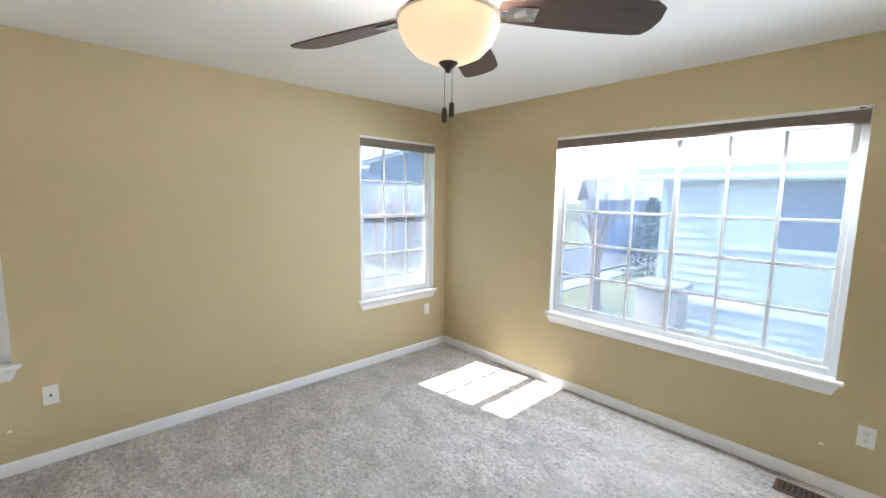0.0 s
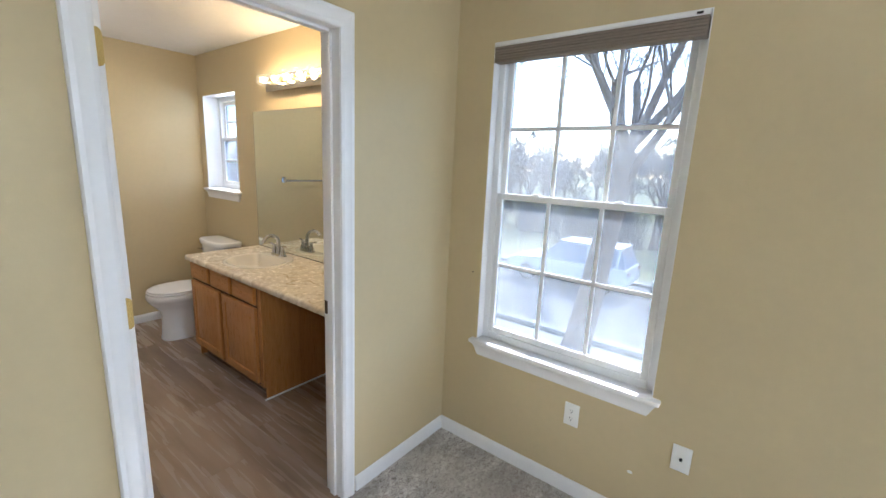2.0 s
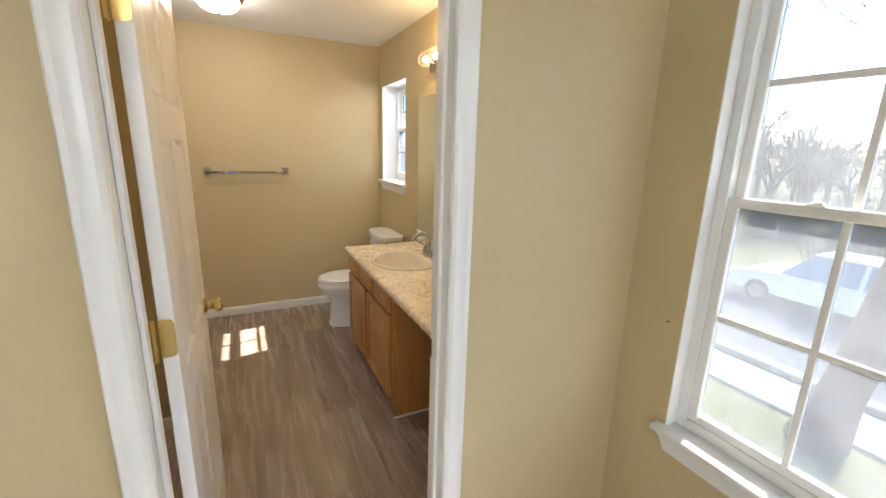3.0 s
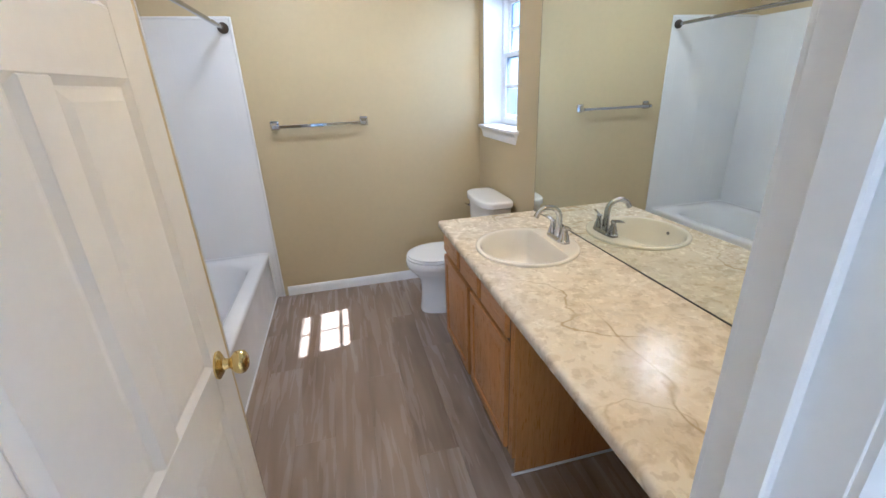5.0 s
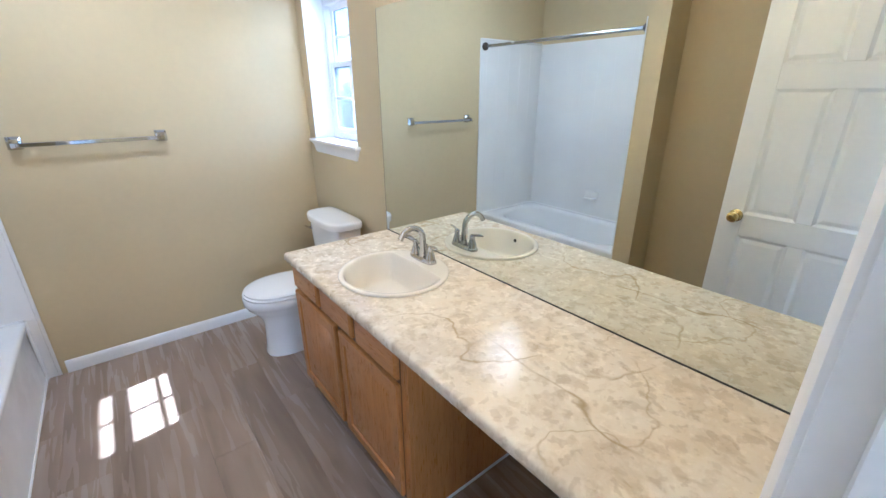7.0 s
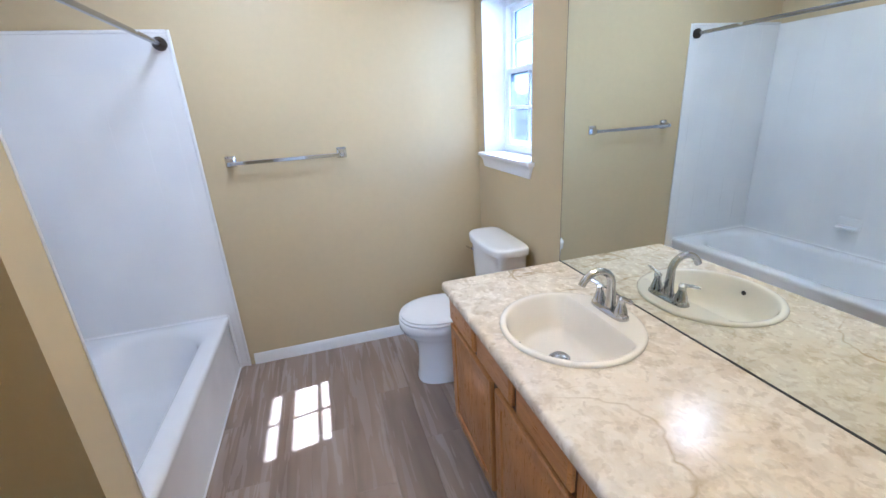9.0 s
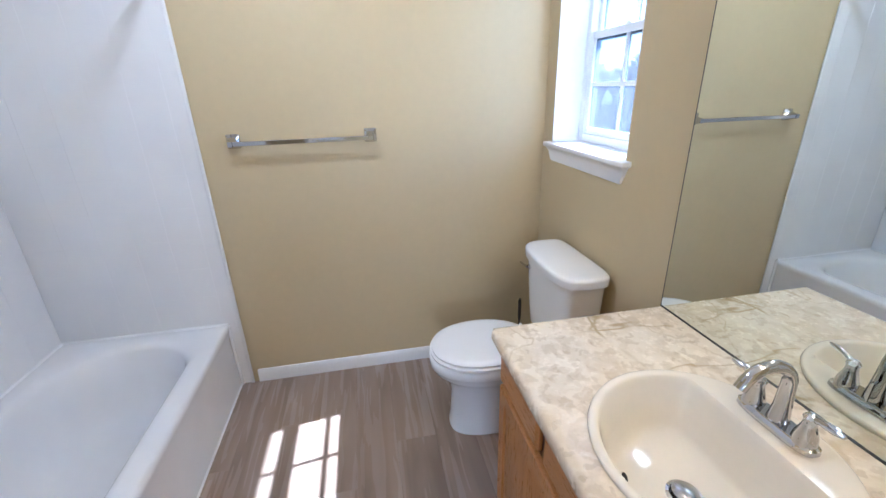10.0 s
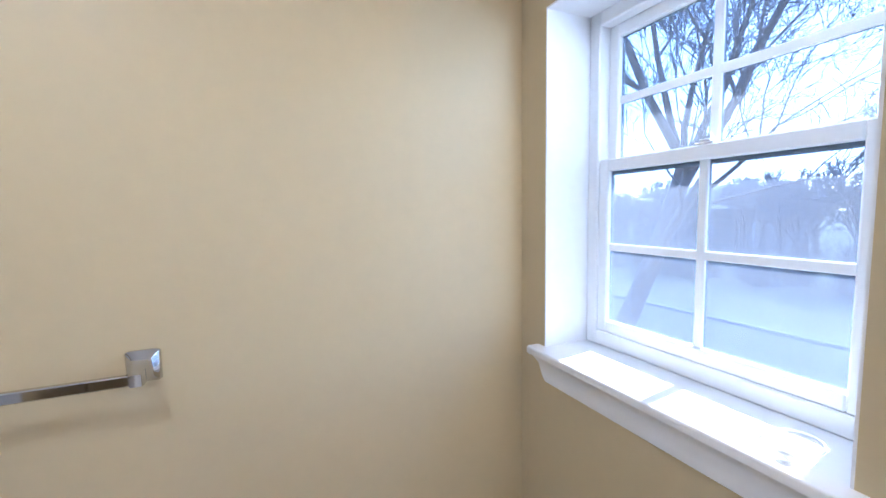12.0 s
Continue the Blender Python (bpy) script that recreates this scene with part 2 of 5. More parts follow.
OAK_H = wood("honey_oak_across", (0.32, 0.130, 0.032), (0.53, 0.250, 0.072), (0.6, 9, 9), 0.3, 2.6, pore=0.18)
# Oak with the shade of gaps, toe kick and counter underside in its colour
OAK_SHADED = plain("oak_shaded", (0.075, 0.030, 0.011), 0.4, 0, 0.2, 12)
WALNUT = wood("dark_walnut", (0.030, 0.014, 0.010), (0.105, 0.052, 0.036), (0.6, 9, 9), 0.38, 3.0)
MARBLE = marble_mat()
PORC = plain("white_porcelain", (0.80, 0.80, 0.79), 0.08, 0, 0.015)
BISCUIT = plain("biscuit_porcelain", (0.78, 0.73, 0.635), 0.1, 0, 0.02)
SEATW = plain("white_seat_plastic", (0.82, 0.82, 0.82), 0.16, 0, 0.015)
ACRYL = surround_mat()
CHROME = plain("chrome", (0.58, 0.58, 0.595), 0.05, 1.0, 0.02)
# Chrome with dark reflections put into its colour
CHROME_D = plain("reflection_dark_chrome", (0.50, 0.50, 0.51), 0.12, 1.0, 0.05)
NICKEL = plain("brushed_nickel", (0.42, 0.40, 0.38), 0.25, 1.0, 0.05)
BRASS = plain("polished_brass", (0.76, 0.59, 0.24), 0.2, 1.0, 0.06)
BRONZE = plain("dark_bronze", (0.10, 0.08, 0.065), 0.35, 1.0, 0.1)
STEELG = plain("grey_steel", (0.38, 0.38, 0.39), 0.25, 1.0, 0.05)
MIRROR = plain("mirror_silver", (0.80, 0.85, 0.82), 0.0, 1.0, 0.0)
MIRROR.node_tree.nodes["Principled BSDF"].inputs["Roughness"].default_value = 0.005
for ln in [l for l in MIRROR.node_tree.links if l.to_socket.name == "Roughness"]:
    MIRROR.node_tree.links.remove(ln)
EDGE = plain("mirror_edge", (0.05, 0.05, 0.045), 0.4)
SHADE = plain("taupe_shade_fabric", (0.235, 0.195, 0.155), 0.9, 0, 0.08, 20, 0.4, 500)
PLASTIC = plain("white_plastic", (0.80, 0.80, 0.77), 0.3, 0, 0.02)
DARK = plain("dark_slot", (0.02, 0.02, 0.02), 0.6)
RUBBER = plain("black_rubber", (0.025, 0.025, 0.025), 0.7)
VENT = plain("brown_vent_metal", (0.12, 0.075, 0.045), 0.45, 0.4, 0.1)
# Tints dim the bright outdoors seen through the panes, least in the wide window
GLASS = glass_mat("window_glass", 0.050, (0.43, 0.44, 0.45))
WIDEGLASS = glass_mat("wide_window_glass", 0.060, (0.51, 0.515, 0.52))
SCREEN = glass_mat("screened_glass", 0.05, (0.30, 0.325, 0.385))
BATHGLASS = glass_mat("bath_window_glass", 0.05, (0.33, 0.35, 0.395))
BOWL = glow("lit_alabaster_glass", (1.0, 0.72, 0.44), 0.045)
BULB = glow("lit_filament", (1.0, 0.70, 0.38), 13.0)
GLOBE = glass_mat("clear_globe_glass", 0.03)
FANBULB = glow("lit_fan_bulb", (1.0, 0.94, 0.83), 58.0)
# Glow added to the ceiling dome as fill for the bathroom
DOME = glow("frosted_dome_fill", (1.0, 0.95, 0.88), 3.0)
BARK = bark_mat("pale_bark", (0.13, 0.078, 0.055), (0.33, 0.225, 0.16))
TWIG = bark_mat("twig_bark", (0.14, 0.11, 0.095), (0.33, 0.28, 0.24))
GRASS = ground_mat("spring_grass", (0.12, 0.135, 0.05), (0.25, 0.225, 0.11), 0.35, 0.95, 30)
ROAD = ground_mat("worn_asphalt", (0.10, 0.10, 0.10), (0.165, 0.165, 0.16), 0.8, 0.9, 60)
CONC = ground_mat("concrete", (0.27, 0.26, 0.24), (0.36, 0.35, 0.33), 0.9, 0.9, 50)
SIDING = plain("blue_grey_siding", (0.25, 0.30, 0.39), 0.7, 0, 0.08, 1.5)
SIDING_P = plain("pale_blue_siding", (0.58, 0.61, 0.65), 0.7, 0, 0.06, 1.5)
SIDING_B = plain("slate_blue_siding", (0.20, 0.25, 0.34), 0.7, 0, 0.08, 1.5)
ROOF = plain("roof_shingle", (0.40, 0.37, 0.35), 0.9, 0, 0.18, 3)
REDWOOD = plain("redwood_stain", (0.30, 0.14, 0.085), 0.7, 0, 0.15, 5)
BLIND = plain("pale_window_blind", (0.66, 0.68, 0.70), 0.6, 0, 0.04, 8)
# Blue-grey base puts the sky's reflection into the panes' colour
HGLASS = plain("sky_tinted_house_glass", (0.22, 0.26, 0.33), 0.08, 0, 0.05)
STUCCO = plain("tan_stucco", (0.42, 0.34, 0.27), 0.9, 0, 0.1, 4)
CARW = plain("white_car_paint", (0.70, 0.70, 0.70), 0.2, 0, 0.02)
CARD = plain("dark_car_paint", (0.05, 0.055, 0.065), 0.2, 0, 0.02)
NEEDLE = ground_mat("juniper_needles", (0.025, 0.05, 0.02), (0.08, 0.11, 0.04), 2.0, 0.9, 20)


# ---------------------------------------------------------------- mesh helpers
def box(bm, x0, x1, y0, y1, z0, z1, bevel=0.0, seg=2):
    vs = [bm.verts.new(p) for p in ((x0, y0, z0), (x1, y0, z0), (x1, y1, z0), (x0, y1, z0), (x0, y0, z1), (x1, y0, z1), (x1, y1, z1), (x0, y1, z1))]
    fs = [bm.faces.new([vs[i] for i in f]) for f in ((3, 2, 1, 0), (4, 5, 6, 7), (0, 1, 5, 4), (1, 2, 6, 5), (2, 3, 7, 6), (3, 0, 4, 7))]
    if bevel:
        es = list({e for f in fs for e in f.edges})
        bmesh.ops.bevel(bm, geom=es, offset=bevel, segments=seg, profile=0.5, affect="EDGES")
    return bm


def cube(x0, x1, y0, y1, z0, z1, bevel=0.0, seg=2):
    return box(bmesh.new(), x0, x1, y0, y1, z0, z1, bevel, seg)


def rings(bm, loops, cap0=True, cap1=True, closed=True):
    """Skin a row of closed loops of points (same count each)."""
    rows = [[bm.verts.new(p) for p in lp] for lp in loops]
    n = len(rows[0])
    for a, b in zip(rows, rows[1:]):
        for i in range(n if closed else n - 1):
            j = (i + 1) % n
            bm.faces.new((a[i], a[j], b[j], b[i]))
    if cap0:
        bm.faces.new(rows[0][::-1])
    if cap1:
        bm.faces.new(rows[-1])
    return bm


def oval(cx, cy, z, rx, ry, n=32, power=2.0):
    out = []
    for i in range(n):
        a = 2 * math.pi * i / n
        c, s = math.cos(a), math.sin(a)
        out.append((cx + rx * math.copysign(abs(c) ** (2 / power), c), cy + ry * math.copysign(abs(s) ** (2 / power), s), z))
    return out


def lathe(bm, profile, centre=(0, 0, 0), n=28, axis="z", cap0=True, cap1=True):
    """Turn a profile of (radius, height) round an axis."""
    loops = []
    for r, h in profile:
        lp = []
        for i in range(n):
            a = 2 * math.pi * i / n
            c, s = r * math.cos(a), r * math.sin(a)
            p = {"z": (c, s, h), "y": (c, -h, s), "x": (h, c, s)}[axis]
            lp.append((p[0] + centre[0], p[1] + centre[1], p[2] + centre[2]))
        loops.append(lp)
    return rings(bm, loops, cap0, cap1)


def tube(bm, pts, radii, n=12, flat=1.0):
    """Sweep a round section along points."""
    pts = [Vector(p) for p in pts]
    if isinstance(radii, (int, float)):
        radii = [radii] * len(pts)
    loops, up = [], None
    for i, p in enumerate(pts):
        d = (pts[min(i + 1, len(pts) - 1)] - pts[max(i - 1, 0)]).normalized()
        if up is None:
            up = d.orthogonal().normalized()
        up = (up - d * up.dot(d)).normalized()
        side = d.cross(up)
        loops.append([p + (up * math.cos(2 * math.pi * k / n) + side * flat * math.sin(2 * math.pi * k / n)) * radii[i] for k in range(n)])
    return rings(bm, loops)


def finish(name, bm, material, smooth=None):
    bmesh.ops.recalc_face_normals(bm, faces=bm.faces)
    me = bpy.data.meshes.new(name)
    bm.to_mesh(me)
    bm.free()
    me.materials.append(material)
    if smooth is not None:
        me.polygons.foreach_set("use_smooth", [True] * len(me.polygons))
        me.set_sharp_from_angle(angle=radians(smooth))
    return me


def part(name, bm, material, parent, label="", smooth=35, at=None):
    ob = new(name, finish(name, bm, material, smooth))
    ob.parent = parent
    if at is not None:
        ob.matrix_basis = at
    return tagged(ob, label) if label else ob


def thing(name, at, label, category, group="", kind=""):
    ob = new(name)
    ob.empty_display_size = 0.1
    ob.matrix_basis = at
    return tagged(ob, label, category, group, kind)


def solid(name, bm, material, label, category, kind="", smooth=35, group="", at=None):
    ob = new(name, finish(name, bm, material, smooth))
    if at is not None:
        ob.matrix_basis = at
    return tagged(ob, label, category, group, kind)


def wall_mesh(axis, a0, a1, d0, d1, z0, z1, holes=()):
    """A wall along an axis from a0 to a1, between depths d0 and d1, with real openings (lo, hi, bottom, top)."""
    us = sorted({a0, a1, *(h[0] for h in holes), *(h[1] for h in holes)})
    zs = sorted({z0, z1, *(h[2] for h in holes), *(h[3] for h in holes)})
    bm = bmesh.new()

    def full(i, j):
        if i < 0 or j < 0 or i >= len(us) - 1 or j >= len(zs) - 1:
            return False
        u, z = (us[i] + us[i + 1]) / 2, (zs[j] + zs[j + 1]) / 2
        return not any(h[0] < u < h[1] and h[2] < z < h[3] for h in holes)

    def P(u, d, z):
        return (u, d, z) if axis == "x" else (d, u, z)

    def quad(*ps):
        bm.faces.new([bm.verts.new(P(*p)) for p in ps])

    for i in range(len(us) - 1):
        for j in range(len(zs) - 1):
            if not full(i, j):
                continue
            u, v, z, w = us[i], us[i + 1], zs[j], zs[j + 1]
            quad((u, d0, z), (v, d0, z), (v, d0, w), (u, d0, w))
            quad((v, d1, z), (u, d1, z), (u, d1, w), (v, d1, w))
            if not full(i - 1, j):
                quad((u, d0, z), (u, d0, w), (u, d1, w), (u, d1, z))
            if not full(i + 1, j):
                quad((v, d0, z), (v, d1, z), (v, d1, w), (v, d0, w))
            if not full(i, j - 1):
                quad((u, d0, z), (u, d1, z), (v, d1, z), (v, d0, z))
            if not full(i, j + 1):
                quad((u, d0, w), (v, d0, w), (v, d1, w), (u, d1, w))
    bmesh.ops.remove_doubles(bm, verts=bm.verts, dist=1e-5)
    return bm


def strip(bm, profile, p0, p1, inward):
    """Extrude a moulding's profile of (out from the wall, height) from p0 to p1; inward: unit vector away from the wall."""
    a, b, o = Vector(p0), Vector(p1), Vector(inward)
    up = Vector((0, 0, 1))
    return rings(bm, [[a + o * d + up * h for d, h in profile], [b + o * d + up * h for d, h in profile]])


# ---------------------------------------------------------------- the shell
H = 2.44
SOUTH, EAST = -4.30, 4.38
A_WIN, B_WIN = (0.215, 1.095, 0.635, 2.125), (3.32, 4.205, 0.635, 2.125)
BATH_WIN = (-2.936, -2.320, 1.237, 2.08)
C_WIN = (-3.115, -1.31, 0.635, 2.09)
DOOR = (-1.487, -0.728, -0.1, 2.045)

solid("wall_north", wall_mesh("x", -3.25, 4.6, 0.0, 0.2, -0.3, H + 0.1, [(a, b, c - 0.0225, d) for a, b, c, d in (A_WIN, B_WIN, BATH_WIN)]), PAINT, "tan painted outer wall with three windows", "wall", "structure", None)
solid("wall_east", wall_mesh("y", SOUTH, 0.0, EAST, EAST + 0.2, -0.3, H + 0.1, [(C_WIN[0], C_WIN[1], C_WIN[2] - 0.0225, C_WIN[3])]), PAINT, "tan painted bedroom wall with a wide window", "wall", "structure", None)
solid("wall_partition", wall_mesh("y", -2.6, 0.0, -0.110, 0.0, -0.1, H, (DOOR,)), PAINT, "tan painted wall between bedroom and bathroom", "wall", "structure", None)
solid("wall_south", wall_mesh("x", -0.110, EAST, SOUTH - 0.12, SOUTH, -0.1, H), PAINT, "plain tan bedroom wall", "wall", "structure", None)
solid("wall_west_bedroom", wall_mesh("y", SOUTH, -2.6, -0.110, 0.0, -0.1, H), PAINT, "plain tan bedroom wall", "wall", "structure", None)
solid("wall_west", wall_mesh("y", -2.6, 0.0, -3.17, -3.038, -0.1, H), PAINT, "tan bathroom wall that carries the towel bar", "wall", "structure", None)
solid("wall_tub_back", wall_mesh("x", -3.038, -1.548, -2.6, -2.48, -0.1, H), PAINT, "tan wall behind the bathtub", "wall", "structure", None)
solid("wall_pier", cube(-1.548, -1.418, -2.6, -1.65, -0.1, H), PAINT, "tan wall pier at the foot of the bathtub", "wall", "structure", None)
solid("wall_bath_south", wall_mesh("x", -1.418, -0.110, -2.02, -1.90, -0.1, H), PAINT, "tan bathroom wall behind the open door", "wall", "structure", None)
solid("ceiling_bedroom", cube(-0.06, EAST + 0.1, SOUTH - 0.06, 0.1, H, H + 0.08), CEILING, "white textured bedroom ceiling", "ceiling", "structure", None)
solid("ceiling_bathroom", cube(-3.1, -0.06, -2.55, 0.1, H, H + 0.08), CEILING, "white textured bathroom ceiling", "ceiling", "structure", None)
solid("floor_slab", cube(-3.2, EAST + 0.1, SOUTH - 0.1, 0.1, -0.25, -0.014), CONC, "subfloor under carpet and planks", "floor", "structure", None)

# eave over the north side, and the roof above the rooms
eave = solid("eave", cube(-3.45, 5.2, 0.2, 0.66, 2.42, 2.48), TRIM, "white painted roof eave outside the windows", "eave", "structure", None)
part("fascia", cube(-3.45, 5.2, 0.66, 0.69, 2.355, 2.56, 0.004), TRIM, eave)
solid("roof_cap", cube(-3.4, 4.62, SOUTH - 0.3, 0.2, H + 0.1, H + 0.22), ROOF, "roof deck above the rooms", "roof", "structure", None)

BASE = [(0, 0), (0.012, 0), (0.012, 0.052), (0.009, 0.064), (0.004, 0.074), (0, 0.076)]


def baseboard(p0, p1, inward):
    bm = strip(bmesh.new(), BASE, p0, p1, inward)
    solid("baseboard", bm, TRIM, "white painted baseboard with an eased top", "baseboard", "structure", 20)


for p0, p1, inward in (
    ((0, 0, 0), (EAST, 0, 0), (0, -1, 0)), ((EAST, 0, 0), (EAST, SOUTH, 0), (-1, 0, 0)), ((0, SOUTH, 0), (EAST, SOUTH, 0), (0, 1, 0)),
    ((0, -0.012, 0), (0, -0.667, 0), (1, 0, 0)), ((0, -1.55, 0), (0, SOUTH, 0), (1, 0, 0)),
    ((-3.038, -0.012, 0), (-3.038, -1.615, 0), (1, 0, 0)), ((-3.038, 0, 0), (-2.01, 0, 0), (0, -1, 0)), ((-1.003, 0, 0), (-0.122, 0, 0), (0, -1, 0)),
    ((-0.110, 0, 0), (-0.110, -0.667, 0), (-1, 0, 0)), ((-1.418, -1.90, 0), (-0.110, -1.90, 0), (0, 1, 0)), ((-1.418, -1.65, 0), (-1.418, -1.888, 0), (1, 0, 0)),
):
    baseboard(p0, p1, inward)


# ---------------------------------------------------------------- windows
def window(name, at, w, h, cols, rows_, depth, label, kind="hung", rail=0.5, film=False):
    """Vinyl window in local axes: x along the wall, y outward, z up from the bottom of the opening; the room's wall face is y = 0."""
    root = thing(name, at, label, "window", "", "structure")
    f = 0.038
    jamb = bmesh.new()
    for a in ((0, 0.004, 0.0, depth + 0.05, 0, h), (w - 0.004, w, 0.0, depth + 0.05, 0, h), (0.004, w - 0.004, 0.0, depth + 0.05, h - 0.004, h)):
        box(jamb, *a)
    part("reveal_lining", jamb, TRIM, root)
    y0, y1 = depth, depth + 0.06
    fr = bmesh.new()
    for a in ((0.004, f, y0, y1, 0, h), (w - f, w - 0.004, y0, y1, 0, h), (f, w - f, y0, y1, 0, f), (f, w - f, y0, y1, h - f, h - 0.004)):
        box(fr, *a, 0.003, 1)
    part("window_frame", fr, VINYL, root)

    def sash(x0, x1, z0, z1, ya, tag, mat, st=0.03):
        s = bmesh.new()
        for a in ((x0, x0 + st, ya, ya + 0.026, z0, z1), (x1 - st, x1, ya, ya + 0.026, z0, z1), (x0 + st, x1 - st, ya, ya + 0.026, z0, z0 + st), (x0 + st, x1 - st, ya, ya + 0.026, z1 - st, z1)):
            box(s, *a, 0.003, 1)
        ob = part(tag, s, VINYL, root)
        gx0, gx1, gz0, gz1 = x0 + st, x1 - st, z0 + st, z1 - st
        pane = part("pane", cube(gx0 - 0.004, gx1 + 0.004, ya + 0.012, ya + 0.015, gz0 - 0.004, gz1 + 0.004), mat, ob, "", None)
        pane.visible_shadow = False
        for i in range(1, cols):
            x = gx0 + (gx1 - gx0) * i / cols
            part("muntin", cube(x - 0.0092, x + 0.0092, ya + 0.006, ya + 0.021, gz0, gz1, 0.002, 1), VINYL, ob)
        for j in range(1, rows_):
            z = gz0 + (gz1 - gz0) * j / rows_
            part("muntin", cube(gx0, gx1, ya + 0.0065, ya + 0.0205, z - 0.0092, z + 0.0092, 0.002, 1), VINYL, ob)
        return ob

    if kind == "hung":
        zr = h * rail
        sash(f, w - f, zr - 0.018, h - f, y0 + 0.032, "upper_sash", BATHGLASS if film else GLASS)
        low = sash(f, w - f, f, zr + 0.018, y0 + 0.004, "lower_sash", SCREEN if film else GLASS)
        for x in ((w * 0.28, w * 0.72) if w > 0.7 else (w * 0.5,)):
            lk = bmesh.new()
            box(lk, x - 0.020, x + 0.020, y0 + 0.006, y0 + 0.024, zr + 0.0185, zr + 0.023, 0.002, 1)
            box(lk, x - 0.006, x + 0.016, y0 + 0.002, y0 + 0.014, zr + 0.023, zr + 0.028, 0.002, 1)
            part("sash_lock", lk, VINYL, low)
    else:
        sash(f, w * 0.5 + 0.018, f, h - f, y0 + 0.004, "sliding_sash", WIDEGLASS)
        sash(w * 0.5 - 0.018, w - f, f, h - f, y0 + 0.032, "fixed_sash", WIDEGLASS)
    stool = cube(-0.032, w + 0.032, -0.036, depth + 0.01, -0.022, 0.0, 0.006, 3)
    part("window_sill", stool, TRIM, root)
    ap_prof = [(0, -0.088), (0.008, -0.088), (0.012, -0.07), (0.012, -0.045), (0.02, -0.032), (0.027, -0.0222), (0, -0.0222)]
    ap = rings(bmesh.new(), [[(x + s * 0.5 * (-0.0222 - hh), -d, hh) for d, hh in ap_prof] for x, s in ((-0.020, 1), (w + 0.020, -1))])
    part("sill_apron", ap, TRIM, root)
    return root


def roller_shade(at, w, h):
    root = thing("window_shade", at, "taupe fabric window shade, raised fully under its headrail", "window shade", "raised shades")
    part("headrail", cube(0.006, w - 0.006, -0.008, 0.042, h - 0.022, h - 0.002, 0.003), TRIM, root, "white headrail")
    st = bmesh.new()
    for k in range(5):
        box(st, 0.008, w - 0.008, -0.012 + 0.002 * (k % 2), 0.040, h - 0.080 + k * 0.0115, h - 0.080 + (k + 1) * 0.0115 - 0.001, 0.002, 1)
    part("shade_fabric", st, SHADE, root)
    part("bottom_rail", cube(0.008, w - 0.008, -0.013, 0.040, h - 0.092, h - 0.081, 0.003), SHADE, root)
    part("cord_clip", cube(w - 0.05, w - 0.03, -0.014, -0.008, h - 0.017, h - 0.010), DARK, root)
    return root


WIN_LABEL = "white vinyl double-hung window with muntins, closed"
pA, pB = pose(A_WIN[0], 0, A_WIN[2]), pose(B_WIN[0], 0, B_WIN[2])
window("window_1", pA, 0.88, 1.49, 3, 2, 0.048, WIN_LABEL, rail=0.515)
window("window_2", pB, 0.885, 1.49, 3, 2, 0.048, WIN_LABEL, rail=0.515)
pC = pose(EAST, C_WIN[1], C_WIN[2], 0, 0, -90)
window("window_3", pC, C_WIN[1] - C_WIN[0], C_WIN[3] - C_WIN[2], 3, 5, 0.048, "wide white vinyl sliding window with muntins, closed", "slide")
window("window_4", pose(BATH_WIN[0], 0, BATH_WIN[2]), 0.616, 0.843, 2, 2, 0.135, "small white double-hung bathroom window with a hazy screen", rail=0.545, film=True)
roller_shade(pA, 0.88, 1.49)
roller_shade(pB, 0.885, 1.49)
roller_shade(pC, C_WIN[1] - C_WIN[0], C_WIN[3] - C_WIN[2])


# ---------------------------------------------------------------- doorway and door
def casing(x, out, label):
    """Moulded door casing on one face of the partition; out: the sign of its outward x."""
    y0, y1, top = DOOR[0] + 0.012, DOOR[1] - 0.012, DOOR[3] - 0.012
    prof = [(0, 0), (0.062, 0), (0.062, 0.010), (0.057, 0.016), (0.045, 0.017), (0.038, 0.014), (0.024, 0.012), (0.012, 0.0125), (0.006, 0.010), (0, 0.006)]
    root = thing("door_frame", pose(x, (y0 + y1) / 2, 0), label, "door frame", "", "structure")
    m = (y0 + y1) / 2
    half = (y1 - y0) / 2
    for sgn in (-1, 1):
        lo = [(out * d, sgn * (half + o), 0) for o, d in prof]
        hi = [(out * d, sgn * (half + o), top + o) for o, d in prof]
        part("casing_leg", rings(bmesh.new(), [lo, hi]), TRIM, root, "", 25)
    a = [(out * d, -(half + o), top + o) for o, d in prof]
    b = [(out * d, half + o, top + o) for o, d in prof]
    part("casing_head", rings(bmesh.new(), [a, b]), TRIM, root, "", 25)


casing(0.0, 1, "white moulded door casing on the bedroom side")
casing(-0.110, -1, "white moulded door casing on the bathroom side")
jamb = thing("door_jamb", pose(-0.055, DOOR[1], 0), "white painted door jamb with stop and strike plate", "door frame", "", "structure")
wd = DOOR[1] - DOOR[0]
part("jamb_side", cube(-0.055, 0.055, -0.014, 0.0, 0, 2.031, 0.001, 1), TRIM, jamb)
part("jamb_side", cube(-0.055, 0.055, -wd, -wd + 0.014, 0, 2.031, 0.001, 1), TRIM, jamb)
part("jamb_head", cube(-0.055, 0.055, -wd, 0, 2.031, 2.045, 0.001, 1), TRIM, jamb)
part("door_stop", cube(-0.022, 0.012, -0.026, -0.014, 0, 2.019, 0.002, 1), TRIM, jamb)
part("door_stop", cube(-0.022, 0.012, -wd + 0.014, -wd + 0.026, 0, 2.019, 0.002, 1), TRIM, jamb)
